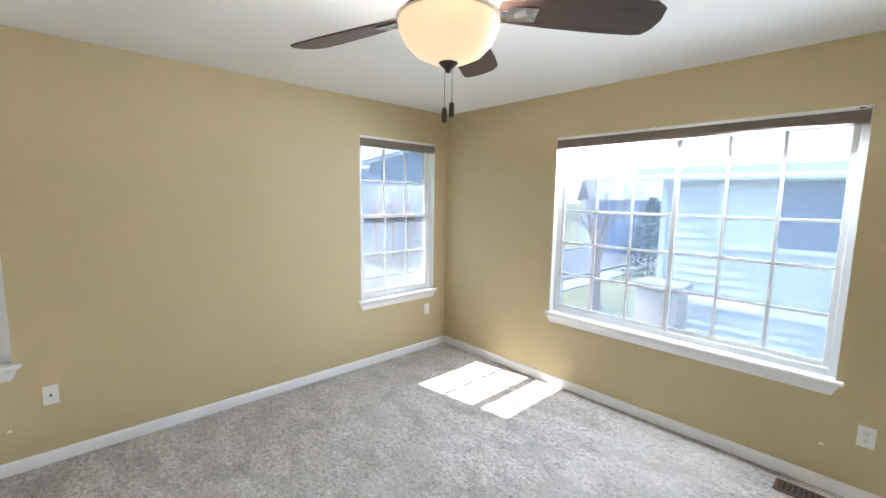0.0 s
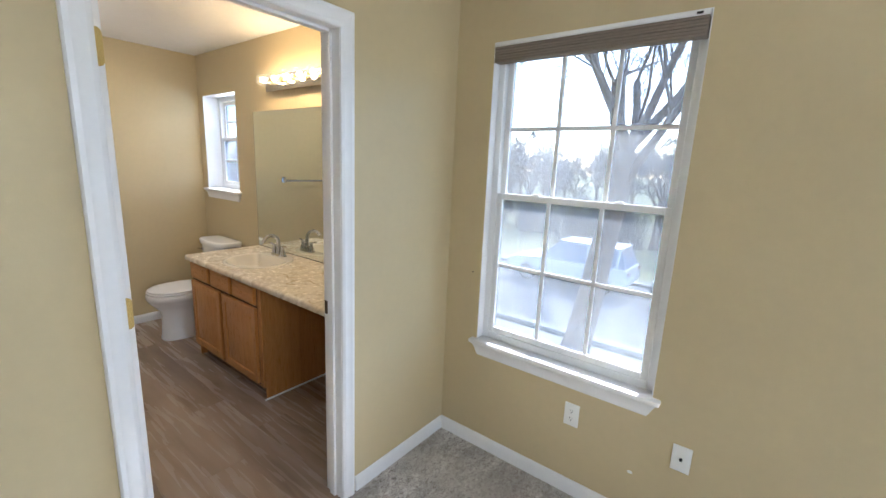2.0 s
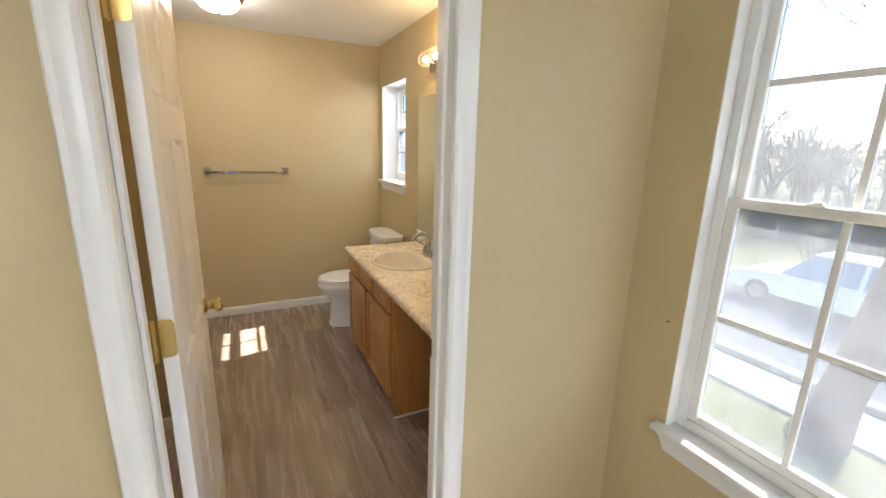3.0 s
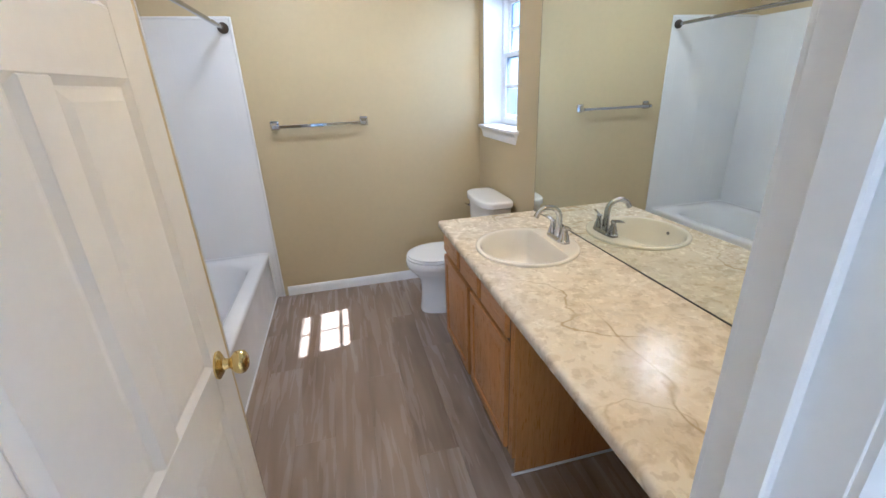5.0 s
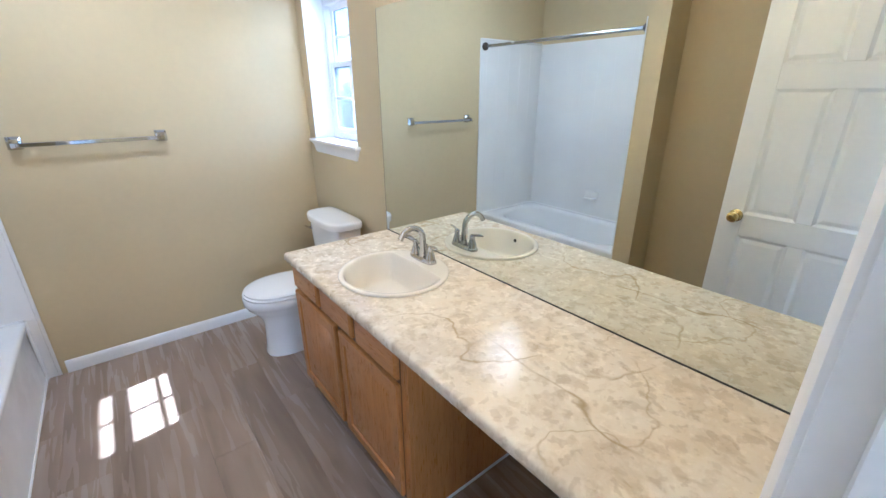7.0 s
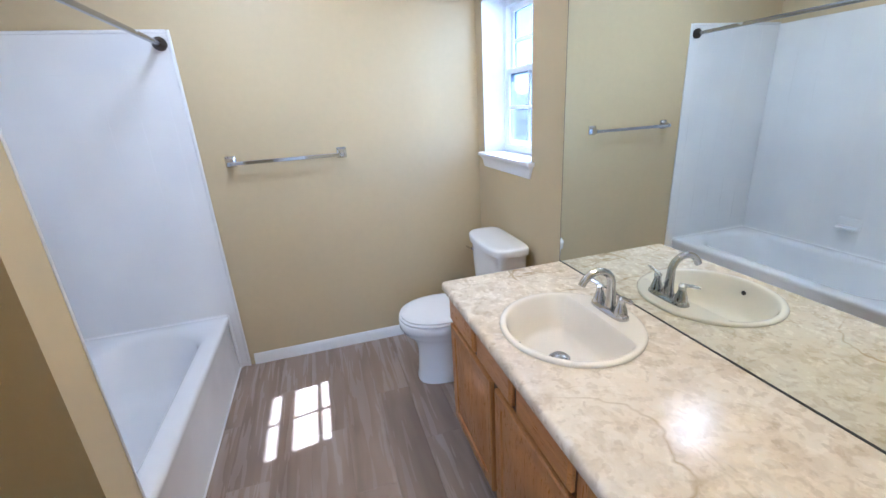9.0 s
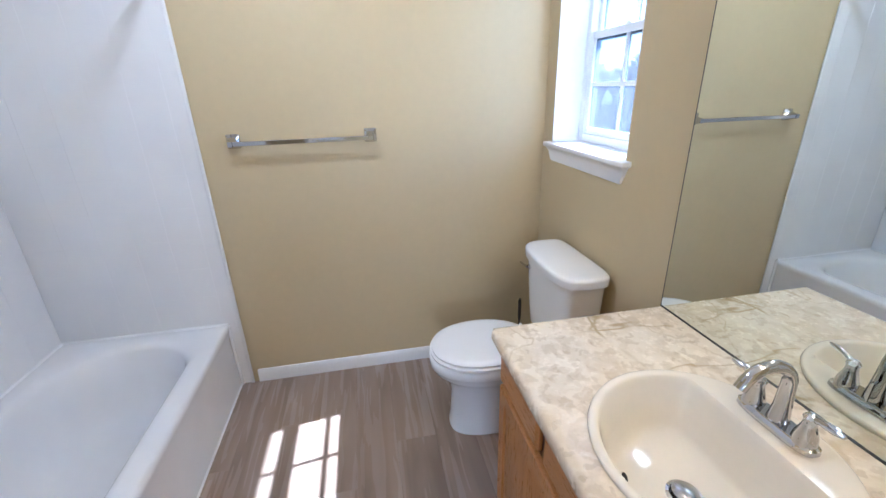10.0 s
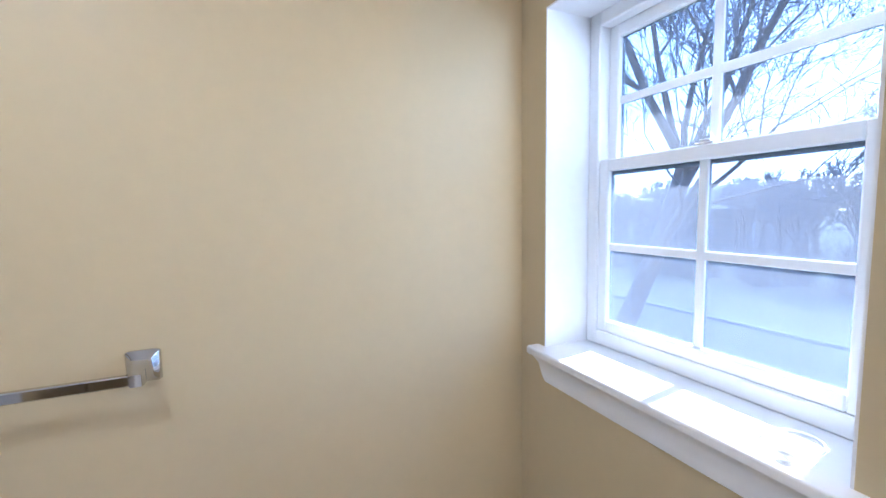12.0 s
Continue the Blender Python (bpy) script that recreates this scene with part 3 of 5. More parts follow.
part("door_stop", cube(-0.022, 0.012, -wd + 0.026, -0.026, 2.019, 2.031, 0.002, 1), TRIM, jamb)
part("strike_plate", cube(-0.0545, -0.0235, -0.0165, -0.0142, 0.89, 0.95, 0.0006, 1), BRONZE, jamb, "dark strike plate")

DW, DT = 0.708, 0.035
door = thing("door_1", pose(-0.145, DOOR[0] + 0.031, 0.008, 0, 0, 179.6), "white six-panel interior door standing open into the bathroom", "door", "", "structure")
# local axes: x runs from the hinge to the free edge, y points to the bathroom side when shut
cols_ = [(0.105, 0.322), (0.386, 0.603)]
rows_d = [(0.20, 0.80), (0.92, 1.53), (1.64, 1.92)]


def dbox(name, x0, x1, z0, z1, y0=-DT, y1=0.0, b=0.002):
    return part(name, cube(x0, x1, y0, y1, z0, z1, b, 1), DOORW, door)


for x0, x1 in ((0, 0.105), (0.603, DW)):
    dbox("stile", x0, x1, 0, 2.02)
for z0, z1 in ((0, 0.20), (0.80, 0.92), (1.53, 1.64), (1.92, 2.02)):
    dbox("rail", 0.105, 0.603, z0, z1)
for z0, z1 in rows_d:
    dbox("mullion", 0.322, 0.386, z0, z1)
    for x0, x1 in cols_:
        p = bmesh.new()
        o, q = 0.012, 0.034
        for side, s in ((-DT, 1), (0.0, -1)):
            lp = [[(x0 + i, side + s * d, z0 + i), (x1 - i, side + s * d, z0 + i), (x1 - i, side + s * d, z1 - i), (x0 + i, side + s * d, z1 - i)] for i, d in ((0, 0.001), (o, 0.010), (o + 0.004, 0.010), (q, 0.003))]
            rings(p, lp, False, True)
        part("panel", p, DOORW, door, "", 20)


def knob(bm, y, s):
    lathe(bm, [(0.001, 0.0), (0.033, 0.0), (0.033, 0.004), (0.024, 0.010), (0.014, 0.014), (0.012, 0.026), (0.017, 0.032), (0.026, 0.040), (0.0285, 0.050), (0.026, 0.060), (0.018, 0.066), (0.007, 0.068), (0.006, 0.064), (0.001, 0.064)], (0, 0, 0), 32, "y")
    bmesh.ops.transform(bm, matrix=Matrix.Translation((DW - 0.075, y, 0.905)) @ Matrix.Diagonal((1, s, 1, 1)), verts=bm.verts)
    return bm


def hinge_plate(z):
    """A hinge leaf with two rounded corners, let into the door's edge."""
    edge = [(0.001, -0.05)] + [(-0.020 - 0.014 * math.sin(radians(a)), -0.036 - 0.014 * math.cos(radians(a))) for a in range(0, 91, 15)]
    edge += [(y, -v) for y, v in reversed(edge)]
    return rings(bmesh.new(), [[(x, y, z + v) for y, v in edge] for x in (-0.003, 0.0005)])


part("door_knob", knob(bmesh.new(), -DT, 1), BRASS, door, "polished brass knob")
part("door_knob", knob(bmesh.new(), 0.0, -1), BRASS, door, "polished brass knob")
part("latch_plate", cube(DW - 0.0005, DW + 0.0015, -DT + 0.006, -0.006, 0.875, 0.935, 0.0005, 1), BRASS, door, "brass latch plate")
for z in (0.22, 1.055, 1.815):
    hg = bmesh.new()
    lathe(hg, [(0.003, -0.056), (0.0075, -0.052), (0.0075, 0.052), (0.003, 0.056)], (-0.014, 0.010, z), 14)
    hinge = part("hinge", hg, BRASS, door, "brass butt hinge")
    part("hinge_leaf", hinge_plate(z), BRASS, hinge)
    jl = cube(-0.072, -0.014, 0.0135, 0.0165, z - 0.050, z + 0.050, 0.0008, 1)
    part("hinge_leaf", jl, BRASS, hinge)
    for dz in (-0.03, 0.0, 0.03):
        sc = bmesh.new()
        lathe(sc, [(0.0035, 0), (0.0025, 0.001), (0.0005, 0.001)], (-0.0035, -0.016 - 0.008 * (dz != 0), z + dz), 10, "x")
        part("screw", sc, BRASS, hinge)


# ---------------------------------------------------------------- bedroom things
def outlet(at, kind="duplex"):
    """A wall plate; local -y faces the room."""
    label = {"duplex": "white duplex outlet on its wall plate", "jack": "white wall plate with a round cable jack", "blank": "white blank wall plate"}[kind]
    root = thing("outlet" if kind == "duplex" else "wall_plate", at, label, "outlet" if kind == "duplex" else "wall plate", "wall plates")
    part("plate", cube(-0.035, 0.035, -0.006, 0, -0.057, 0.057, 0.003, 2), PLASTIC, root)
    if kind == "duplex":
        for z in (-0.02, 0.02):
            f = bmesh.new()
            rings(f, [oval(0, 0, 0, 0.0165, 0.014, 20, 3.0), oval(0, 0, 0.002, 0.0165, 0.014, 20, 3.0)])
            bmesh.ops.transform(f, matrix=Matrix.Translation((0, -0.006, z)) @ Matrix.Rotation(radians(90), 4, "X"), verts=f.verts)
            face = part("socket", f, PLASTIC, root)
            for x in (-0.006, 0.006):
                part("slot", cube(x - 0.001, x + 0.001, -0.0086, -0.0082, z - 0.001, z + 0.007), DARK, face)
            part("slot", cube(-0.002, 0.002, -0.0086, -0.0082, z - 0.009, z - 0.005), DARK, face)
    if kind == "jack":
        part("jack", lathe(bmesh.new(), [(0.006, 0), (0.006, 0.008), (0.004, 0.010), (0.001, 0.010)], (0, -0.006, 0), 14, "y"), DARK, root, "dark threaded jack")
    return root


outlet(pose(0.771, 0, 0.415))
outlet(pose(1.231, 0, 0.415), "jack")
outlet(pose(4.114, 0, 0.425), "blank")
outlet(pose(EAST, -3.258, 0.37, 0, 0, -90))
scuff_bm = bmesh.new()
rings(scuff_bm, [oval(0, 0, 0, 0.011, 0.008, 14), oval(0, 0, 0.0012, 0.010, 0.007, 14)])
for x, y, z, r in ((1.052, 0, 0.255, 0), (EAST, -3.09, 0.255, -90)):
    ob = new("wall_patch", finish("wall_patch", scuff_bm.copy(), PLASTIC))
    ob.matrix_basis = pose(x, y, z, 90, 0, r) if r == 0 else pose(x, y, z, 90, 0, -90)
    tagged(ob, "small smear of white filler on the tan wall", "wall patch", "filler smears", "structure")

solid("nail", lathe(bmesh.new(), [(0.0012, 0.0), (0.0012, 0.010), (0.0035, 0.0105), (0.0035, 0.012), (0.001, 0.0125)], (0.172, 0.0, 1.0), 12, "y"), BRONZE, "small dark nail in the tan wall", "nail")
vent = thing("floor_vent", pose(4.22, -3.08, 0.0), "brown metal floor vent set in the carpet by the wall", "floor vent")
vf = bmesh.new()
for a in ((-0.06, -0.045, -0.15, 0.15), (0.045, 0.06, -0.15, 0.15), (-0.045, 0.045, -0.15, -0.13), (-0.045, 0.045, 0.13, 0.15)):
    box(vf, *a, 0.0, 0.012, 0.002, 1)
part("vent_frame", vf, VENT, vent)
part("duct", cube(-0.045, 0.045, -0.13, 0.13, 0.0, 0.004), DARK, vent)
for i in range(11):
    y = -0.12 + i * 0.024
    part("slat", cube(-0.045, 0.045, y - 0.003, y + 0.003, 0.004, 0.010), VENT, vent)

# ceiling fan with its light
FX, FY, FZ = 2.25, -2.25, 2.145
fan = thing("ceiling_fan", pose(FX, FY, H), "dark walnut five-blade ceiling fan with a lit glass bowl", "ceiling fan")
part("canopy", lathe(bmesh.new(), [(0.001, 0), (0.07, 0), (0.068, -0.03), (0.045, -0.055), (0.018, -0.062), (0.018, -0.10), (0.001, -0.10)]), NICKEL, fan, "brushed nickel ceiling canopy")
zr = FZ - H
part("downrod", tube(bmesh.new(), [(0, 0, -0.09), (0, 0, zr + 0.125)], 0.014, 14), NICKEL, fan)
part("motor_housing", lathe(bmesh.new(), [(0.001, zr + 0.13), (0.05, zr + 0.13), (0.085, zr + 0.11), (0.095, zr + 0.07), (0.095, zr + 0.04), (0.07, zr + 0.018), (0.035, zr + 0.008), (0.03, zr - 0.05), (0.001, zr - 0.05)], n=40), NICKEL, fan, "brushed nickel motor housing")
bowl = part("light_bowl", lathe(bmesh.new(), [(0.136, zr - 0.022), (0.151, zr - 0.022), (0.155, zr - 0.031), (0.151, zr - 0.052), (0.135, zr - 0.086), (0.104, zr - 0.118), (0.063, zr - 0.137), (0.018, zr - 0.145), (0.001, zr - 0.145)], n=48), BOWL, fan, "lit cream alabaster glass bowl", 60)
for k in range(3):
    fbm = bmesh.new()
    bmesh.ops.create_uvsphere(fbm, u_segments=20, v_segments=12, radius=0.042)
    a = radians(30 + 120 * k)
    bmesh.ops.transform(fbm, matrix=Matrix.Translation((0.086 * math.cos(a), 0.086 * math.sin(a), zr - 0.037)), verts=fbm.verts)
    part("bulb", fbm, FANBULB, fan, "lit bulb inside the bowl", 80)
part("bowl_rim", lathe(bmesh.new(), [(0.140, zr - 0.014), (0.158, zr - 0.014), (0.160, zr - 0.021), (0.140, zr - 0.0215)], n=48), NICKEL, fan)
part("finial", lathe(bmesh.new(), [(0.001, zr - 0.138), (0.029, zr - 0.140), (0.030, zr - 0.145), (0.018, zr - 0.156), (0.009, zr - 0.163), (0.008, zr - 0.170), (0.001, zr - 0.174)]), BRONZE, fan, "dark bronze finial")
for k, ang in enumerate((105, 33, -39, -111, 177)):
    blade = bmesh.new()
    out = [(0.17, -0.050), (0.25, -0.062), (0.42, -0.080), (0.58, -0.090), (0.69, -0.088), (0.735, -0.060), (0.75, 0.0), (0.742, 0.055), (0.72, 0.086), (0.68, 0.092), (0.54, 0.088), (0.36, 0.074), (0.24, 0.060), (0.17, 0.050)]
    rings(blade, [[(x * 0.89, y * 0.88, z) for x, y in out] for z in (-0.003, 0.003)])
    turn_ = Matrix.Translation((0, 0, zr + 0.012)) @ Matrix.Rotation(radians(ang), 4, "Z") @ Matrix.Rotation(radians(-13), 4, "X")
    b = part("blade", blade, WALNUT, fan, "dark walnut fan blade", 35, turn_)
    iron = bmesh.new()
    box(iron, 0.10, 0.20, -0.018, 0.018, -0.012, -0.004, 0.003, 2)
    box(iron, 0.18, 0.27, -0.032, 0.032, -0.009, -0.0032, 0.003, 2)
    part("blade_bracket", iron, NICKEL, b, "brushed nickel blade bracket")
for dx, dy, drop in ((-0.004, 0.010, 0.494), (0.010, -0.008, 0.478)):
    ch = part("pull_chain", tube(bmesh.new(), [(dx, dy, zr - 0.12), (dx, dy, -drop - 0.075)], 0.0012, 6), STEELG, fan, "thin beaded chain")
    z = -drop - 0.075
    part("chain_pull", lathe(bmesh.new(), [(0.003, z), (0.0085, z - 0.006), (0.0095, z - 0.034), (0.0075, z - 0.046), (0.001, z - 0.048)], (dx, dy, 0), 14), BRONZE, ch, "dark turned pull")

# ---------------------------------------------------------------- bathroom: vanity
van = thing("vanity_cabinet", pose(-1.513, -0.275, 0), "honey oak vanity cabinet with two doors and three drawer fronts", "vanity")
# local axes: x along the wall, -y to the front
FRONT = -0.278
part("side_panel", cube(-0.495, -0.479, FRONT + 0.018, 0.273, 0.0, 0.772, 0.001, 1), OAK, van)
part("side_panel", cube(0.479, 0.495, FRONT + 0.018, 0.273, 0.0, 0.772, 0.001, 1), OAK, van)
part("bottom_panel", cube(-0.479, 0.479, FRONT + 0.018, 0.273, 0.09, 0.106), OAK, van)
part("back_panel", cube(-0.479, 0.479, 0.262, 0.273, 0.106, 0.772), OAK, van)
part("front_frame", cube(-0.495, 0.495, FRONT, FRONT + 0.018, 0.09, 0.772, 0.001, 1), OAK, van)
# the recess's shade is put into the toe kick's colour
part("toe_kick", cube(-0.49, 0.49, FRONT + 0.06, 0.25, 0, 0.09), OAK_SHADED, van, "recessed toe kick darkened as shade")
part("base_strip", cube(0.4955, 0.503, FRONT + 0.0, 0.27, 0.0, 0.012, 0.002, 1), TRIM, van, "thin pale floor moulding")


def front_panel(name, x0, x1, z0, z1, mat):
    """A raised-panel front: an outer frame with a stepped field."""
    y = FRONT
    p = bmesh.new()
    rings(p, [[(x0 + i, y - d, z0 + i), (x1 - i, y - d, z0 + i), (x1 - i, y - d, z1 - i), (x0 + i, y - d, z1 - i)] for i, d in ((0, 0.0005), (0, 0.015), (0.004, 0.019), (0.045, 0.019), (0.050, 0.013), (0.058, 0.013), (0.075, 0.0185))] if name == "cabinet_door" else
          [[(x0 + i, y - d, z0 + i), (x1 - i, y - d, z0 + i), (x1 - i, y - d, z1 - i), (x0 + i, y - d, z1 - i)] for i, d in ((0, 0.0005), (0, 0.012), (0.010, 0.019))])
    return part(name, p, mat, van, "", 20)


for x0, x1 in ((-0.475, -0.19), (-0.155, 0.13), (0.165, 0.45)):
    front_panel("drawer_front", x0, x1, 0.640, 0.760, OAK_H)
for x0, x1 in ((-0.475, -0.030), (0.008, 0.453)):
    front_panel("cabinet_door", x0, x1, 0.115, 0.620, OAK)
# thin dark sheet over the front frame paints the shadow lines between fronts
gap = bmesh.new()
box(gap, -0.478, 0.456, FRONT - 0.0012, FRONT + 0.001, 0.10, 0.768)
part("frame_shade", gap, OAK_SHADED, van, "thin sheet coloured as the shade between the fronts")

top = thing("countertop", pose(-1.06, -0.3, 0.772), "long glossy cream marble-pattern vanity countertop", "countertop")
SX, SY = -1.488 + 1.06, 0.0                       # sink centre in the top's axes
CX0, CX1 = -0.964, 0.948
# slab with a round cut-out for the sink
slab = bmesh.new()
N = 48
hole = [(SX + 0.222 * math.cos(2 * math.pi * i / N), SY + 0.212 * math.sin(2 * math.pi * i / N)) for i in range(N)]
rim_ = []
for i in range(N):
    a = 2 * math.pi * i / N
    c, s = math.cos(a), math.sin(a)
    q = min(0.3 / abs(c) if abs(c) > 1e-6 else 9, (0.27 if s < 0 else 0.296) / abs(s) if abs(s) > 1e-6 else 9)
    rim_.append((SX + c * q, SY + s * q))
for cx_, cy_ in ((0.3, -0.27), (0.3, 0.296), (-0.3, -0.27), (-0.3, 0.296)):
    k = min(range(N), key=lambda i: (rim_[i][0] - SX - cx_) ** 2 + (rim_[i][1] - SY - cy_) ** 2)
    rim_[k] = (SX + cx_, SY + cy_)
for z in (0.038,):
    h = [slab.verts.new((x, y, z)) for x, y in hole]
    r = [slab.verts.new((x, y, z)) for x, y in rim_]
    hb = [slab.verts.new((x, y, z - 0.03)) for x, y in hole]
    for i in range(N):
        j = (i + 1) % N
        slab.faces.new((h[i], r[i], r[j], h[j]))
        slab.faces.new((h[j], hb[j], hb[i], h[i]))


def slab_quad(x0, x1, y0, y1, z=0.038):
    slab.faces.new([slab.verts.new(p) for p in ((x0, y0, z), (x1, y0, z), (x1, y1, z), (x0, y1, z))])


bmesh.ops.recalc_face_normals(slab, faces=slab.faces)
slab_quad(CX0 + 0.012, SX - 0.3, -0.27, 0.296)
slab_quad(SX + 0.3, CX1, -0.27, 0.296)
bmesh.ops.remove_doubles(slab, verts=slab.verts, dist=0.0006)
part("slab", slab, MARBLE, top, "", None)
slab = bmesh.new()
edge = [(-0.27, 0.038), (-0.279, 0.0378), (-0.287, 0.035), (-0.2915, 0.030), (-0.293, 0.022), (-0.293, 0.006), (-0.290, 0.001), (-0.284, 0.0), (-0.26, 0.0)]
e0 = [slab.verts.new((CX0 + 0.012, y, z)) for y, z in edge]
e1 = [slab.verts.new((CX1, y, z)) for y, z in edge]
for i in range(len(edge) - 1):
    slab.faces.new((e0[i], e0[i + 1], e1[i + 1], e1[i]))
part("front_edge", slab, MARBLE, top, "", 50)
slab = bmesh.new()
# left end, rounded the same way
l0 = [(CX0 + 0.012, 0.038), (CX0 + 0.005, 0.0365), (CX0 + 0.0015, 0.032), (CX0, 0.024), (CX0, 0.0)]
v0 = [slab.verts.new((x, -0.284, z)) for x, z in l0]
v1 = [slab.verts.new((x, 0.296, z)) for x, z in l0]
for i in range(len(l0) - 1):
    slab.faces.new((v0[i], v0[i + 1], v1[i + 1], v1[i]))
slab.faces.new([slab.verts.new(p) for p in ((CX0 + 0.012, -0.27, 0.038), (CX0 + 0.005, -0.284, 0.0365), (CX0 + 0.012, -0.284, 0.0366))])
slab.faces.new([slab.verts.new(p) for p in ((CX0, -0.284, 0.0), (CX0, -0.284, 0.024), (CX0 + 0.0015, -0.284, 0.032), (CX0 + 0.005, -0.284, 0.0365), (CX0 + 0.012, -0.2885, 0.034), (CX0 + 0.012, -0.2885, 0.0))])
part("end_edge", slab, MARBLE, top, "", 50)
# dark board colours the counter's underside as shaded
part("underside", cube(SX + 0.26, CX1, -0.27, 0.296, 0.002, 0.010), OAK_SHADED, top)

sink = thing("sink", pose(-1.488, -0.30, 0.81), "round biscuit porcelain drop-in sink with a straight back", "sink")
sk = bmesh.new()


def basin(r, back, z, n=64):
    """A circle cut straight across at the back, with softened corners."""
    pts = []
    for i in range(n):
        a = 2 * math.pi * i / n
        x, y = r * math.cos(a), r * 0.96 * math.sin(a)
        if y > back:
            y = back + (y - back) * 0.05
        pts.append((x, y, z))
    return pts


rim = lambda r, z: oval(0, 0, z, r, r * 0.955, 64)
rings(sk, [rim(0.241, 0.0), rim(0.2425, 0.005), rim(0.2408, 0.0095), rim(0.2365, 0.012), rim(0.2305, 0.0122), basin(0.222, 0.107, 0.0112), basin(0.2185, 0.104, 0.0065), basin(0.214, 0.101, -0.004), basin(0.207, 0.096, -0.03), basin(0.192, 0.086, -0.07), basin(0.176, 0.076, -0.102), basin(0.156, 0.066, -0.116), basin(0.06, 0.03, -0.1195), basin(0.028, 0.02, -0.121)], False, True)
part("basin", sk, BISCUIT, sink, "", 50)
part("drain_ring", lathe(bmesh.new(), [(0.036, -0.121), (0.036, -0.116), (0.030, -0.1145), (0.025, -0.117), (0.001, -0.117)], (0, -0.035, 0)), CHROME, sink, "chrome drain ring")
part("stopper", lathe(bmesh.new(), [(0.014, -0.1175), (0.025, -0.111), (0.026, -0.107), (0.016, -0.102), (0.001, -0.101)], (0, -0.035, 0)), STEELG, sink, "chrome pop-up stopper")
ov = bmesh.new()
lathe(ov, [(0.009, 0.0), (0.009, 0.002), (0.001, 0.002)], (0, -0.184, -0.028), 16, "y")
part("overflow_hole", ov, DARK, sink, "dark overflow hole")

faucet = thing("faucet", pose(-1.503, -0.135, 0.8245), "chrome two-handle faucet with an arched spout", "faucet")
fb = bmesh.new()
rings(fb, [oval(0, 0, 0, 0.085, 0.028, 40, 3.2), oval(0, 0, 0.010, 0.084, 0.027, 40, 3.2), oval(0, 0, 0.018, 0.074, 0.021, 40, 3.0)])
part("base_plate", fb, CHROME, faucet)
arc = [(0, 0, 0.012), (0, 0.002, 0.05), (0, 0.0, 0.085)] + [(0, -0.058 + 0.058 * math.cos(radians(t_)), 0.105 + 0.052 * math.sin(radians(t_))) for t_ in (10, 30, 50, 70, 90, 110, 130, 148)] + [(0, -0.118, 0.115)]
part("spout", tube(bmesh.new(), arc, [0.021, 0.0165, 0.0145, 0.0138, 0.0135, 0.0132, 0.013, 0.013, 0.0128, 0.0126, 0.0125, 0.0125], 20), CHROME, faucet, "", 60)
for sgn in (-1, 1):
    hd = bmesh.new()
    lathe(hd, [(0.023, 0.012), (0.020, 0.030), (0.013, 0.052), (0.012, 0.062), (0.0145, 0.070), (0.009, 0.078), (0.001, 0.079)], (sgn * 0.056, 0, 0), 24)
    tube(hd, [(sgn * 0.056, 0, 0.070), (sgn * 0.075, -0.004, 0.078), (sgn * 0.100, -0.008, 0.082), (sgn * 0.118, -0.010, 0.083)], [0.008, 0.0075, 0.0085, 0.004], 12, 0.75)
    part("lever_handle", hd, CHROME, faucet, "", 50)
part("lift_rod", tube(bmesh.new(), [(0, 0.022, 0.012), (0, 0.022, 0.06), (0, 0.022, 0.066)], [0.0022, 0.0022, 0.005], 8), CHROME, faucet)

mirror = thing("mirror", pose(-1.06, 0, 0.8125), "large frameless wall mirror standing above the countertop", "mirror")
part("mirror_glass", cube(-0.958, 0.940, -0.0105, -0.006, 0.003, 1.088), MIRROR, mirror, "", None)
part("backing", cube(-0.9625, 0.943, -0.0098, -0.0005, 0.0, 1.086), EDGE, mirror, "dark mirror edge")
part("edge_channel", cube(-0.960, 0.942, -0.0125, -0.0112, -0.0024, 0.002), EDGE, mirror, "dark bottom channel")

# vanity light bar
bar = thing("vanity_light", pose(-1.148, 0, 2.085), "chrome strip vanity light with eight lit clear globe bulbs", "light fixture")
part("back_plate", cube(-0.61, 0.61, -0.045, 0, -0.055, 0.055, 0.006, 2), CHROME, bar)
for i in range(8):
    x = -0.532 + i * 0.152
    sk_ = part("socket", lathe(bmesh.new(), [(0.024, 0.045), (0.024, 0.052), (0.018, 0.056), (0.018, 0.066), (0.001, 0.066)], (x, 0, 0.012), 20, "y"), BRASS, bar, "brass lamp socket")
    gb = bmesh.new()
    bmesh.ops.create_uvsphere(gb, u_segments=24, v_segments=14, radius=0.046)
    bmesh.ops.transform(gb, matrix=Matrix.Translation((x, -0.108, 0.012)), verts=gb.verts)
    part("bulb", gb, GLOBE, sk_, "clear glass globe", 80)
    core = bmesh.new()
    bmesh.ops.create_uvsphere(core, u_segments=14, v_segments=10, radius=0.017)
    bmesh.ops.transform(core, matrix=Matrix.Translation((x, -0.102, 0.012)), verts=core.verts)
    part("filament", core, BULB, sk_, "glowing filament", 80)

# ---------------------------------------------------------------- bathroom: toilet
toilet = thing("toilet", pose(-2.500, 0, 0), "white two-piece toilet with its lid closed", "toilet")
bw = bmesh.new()
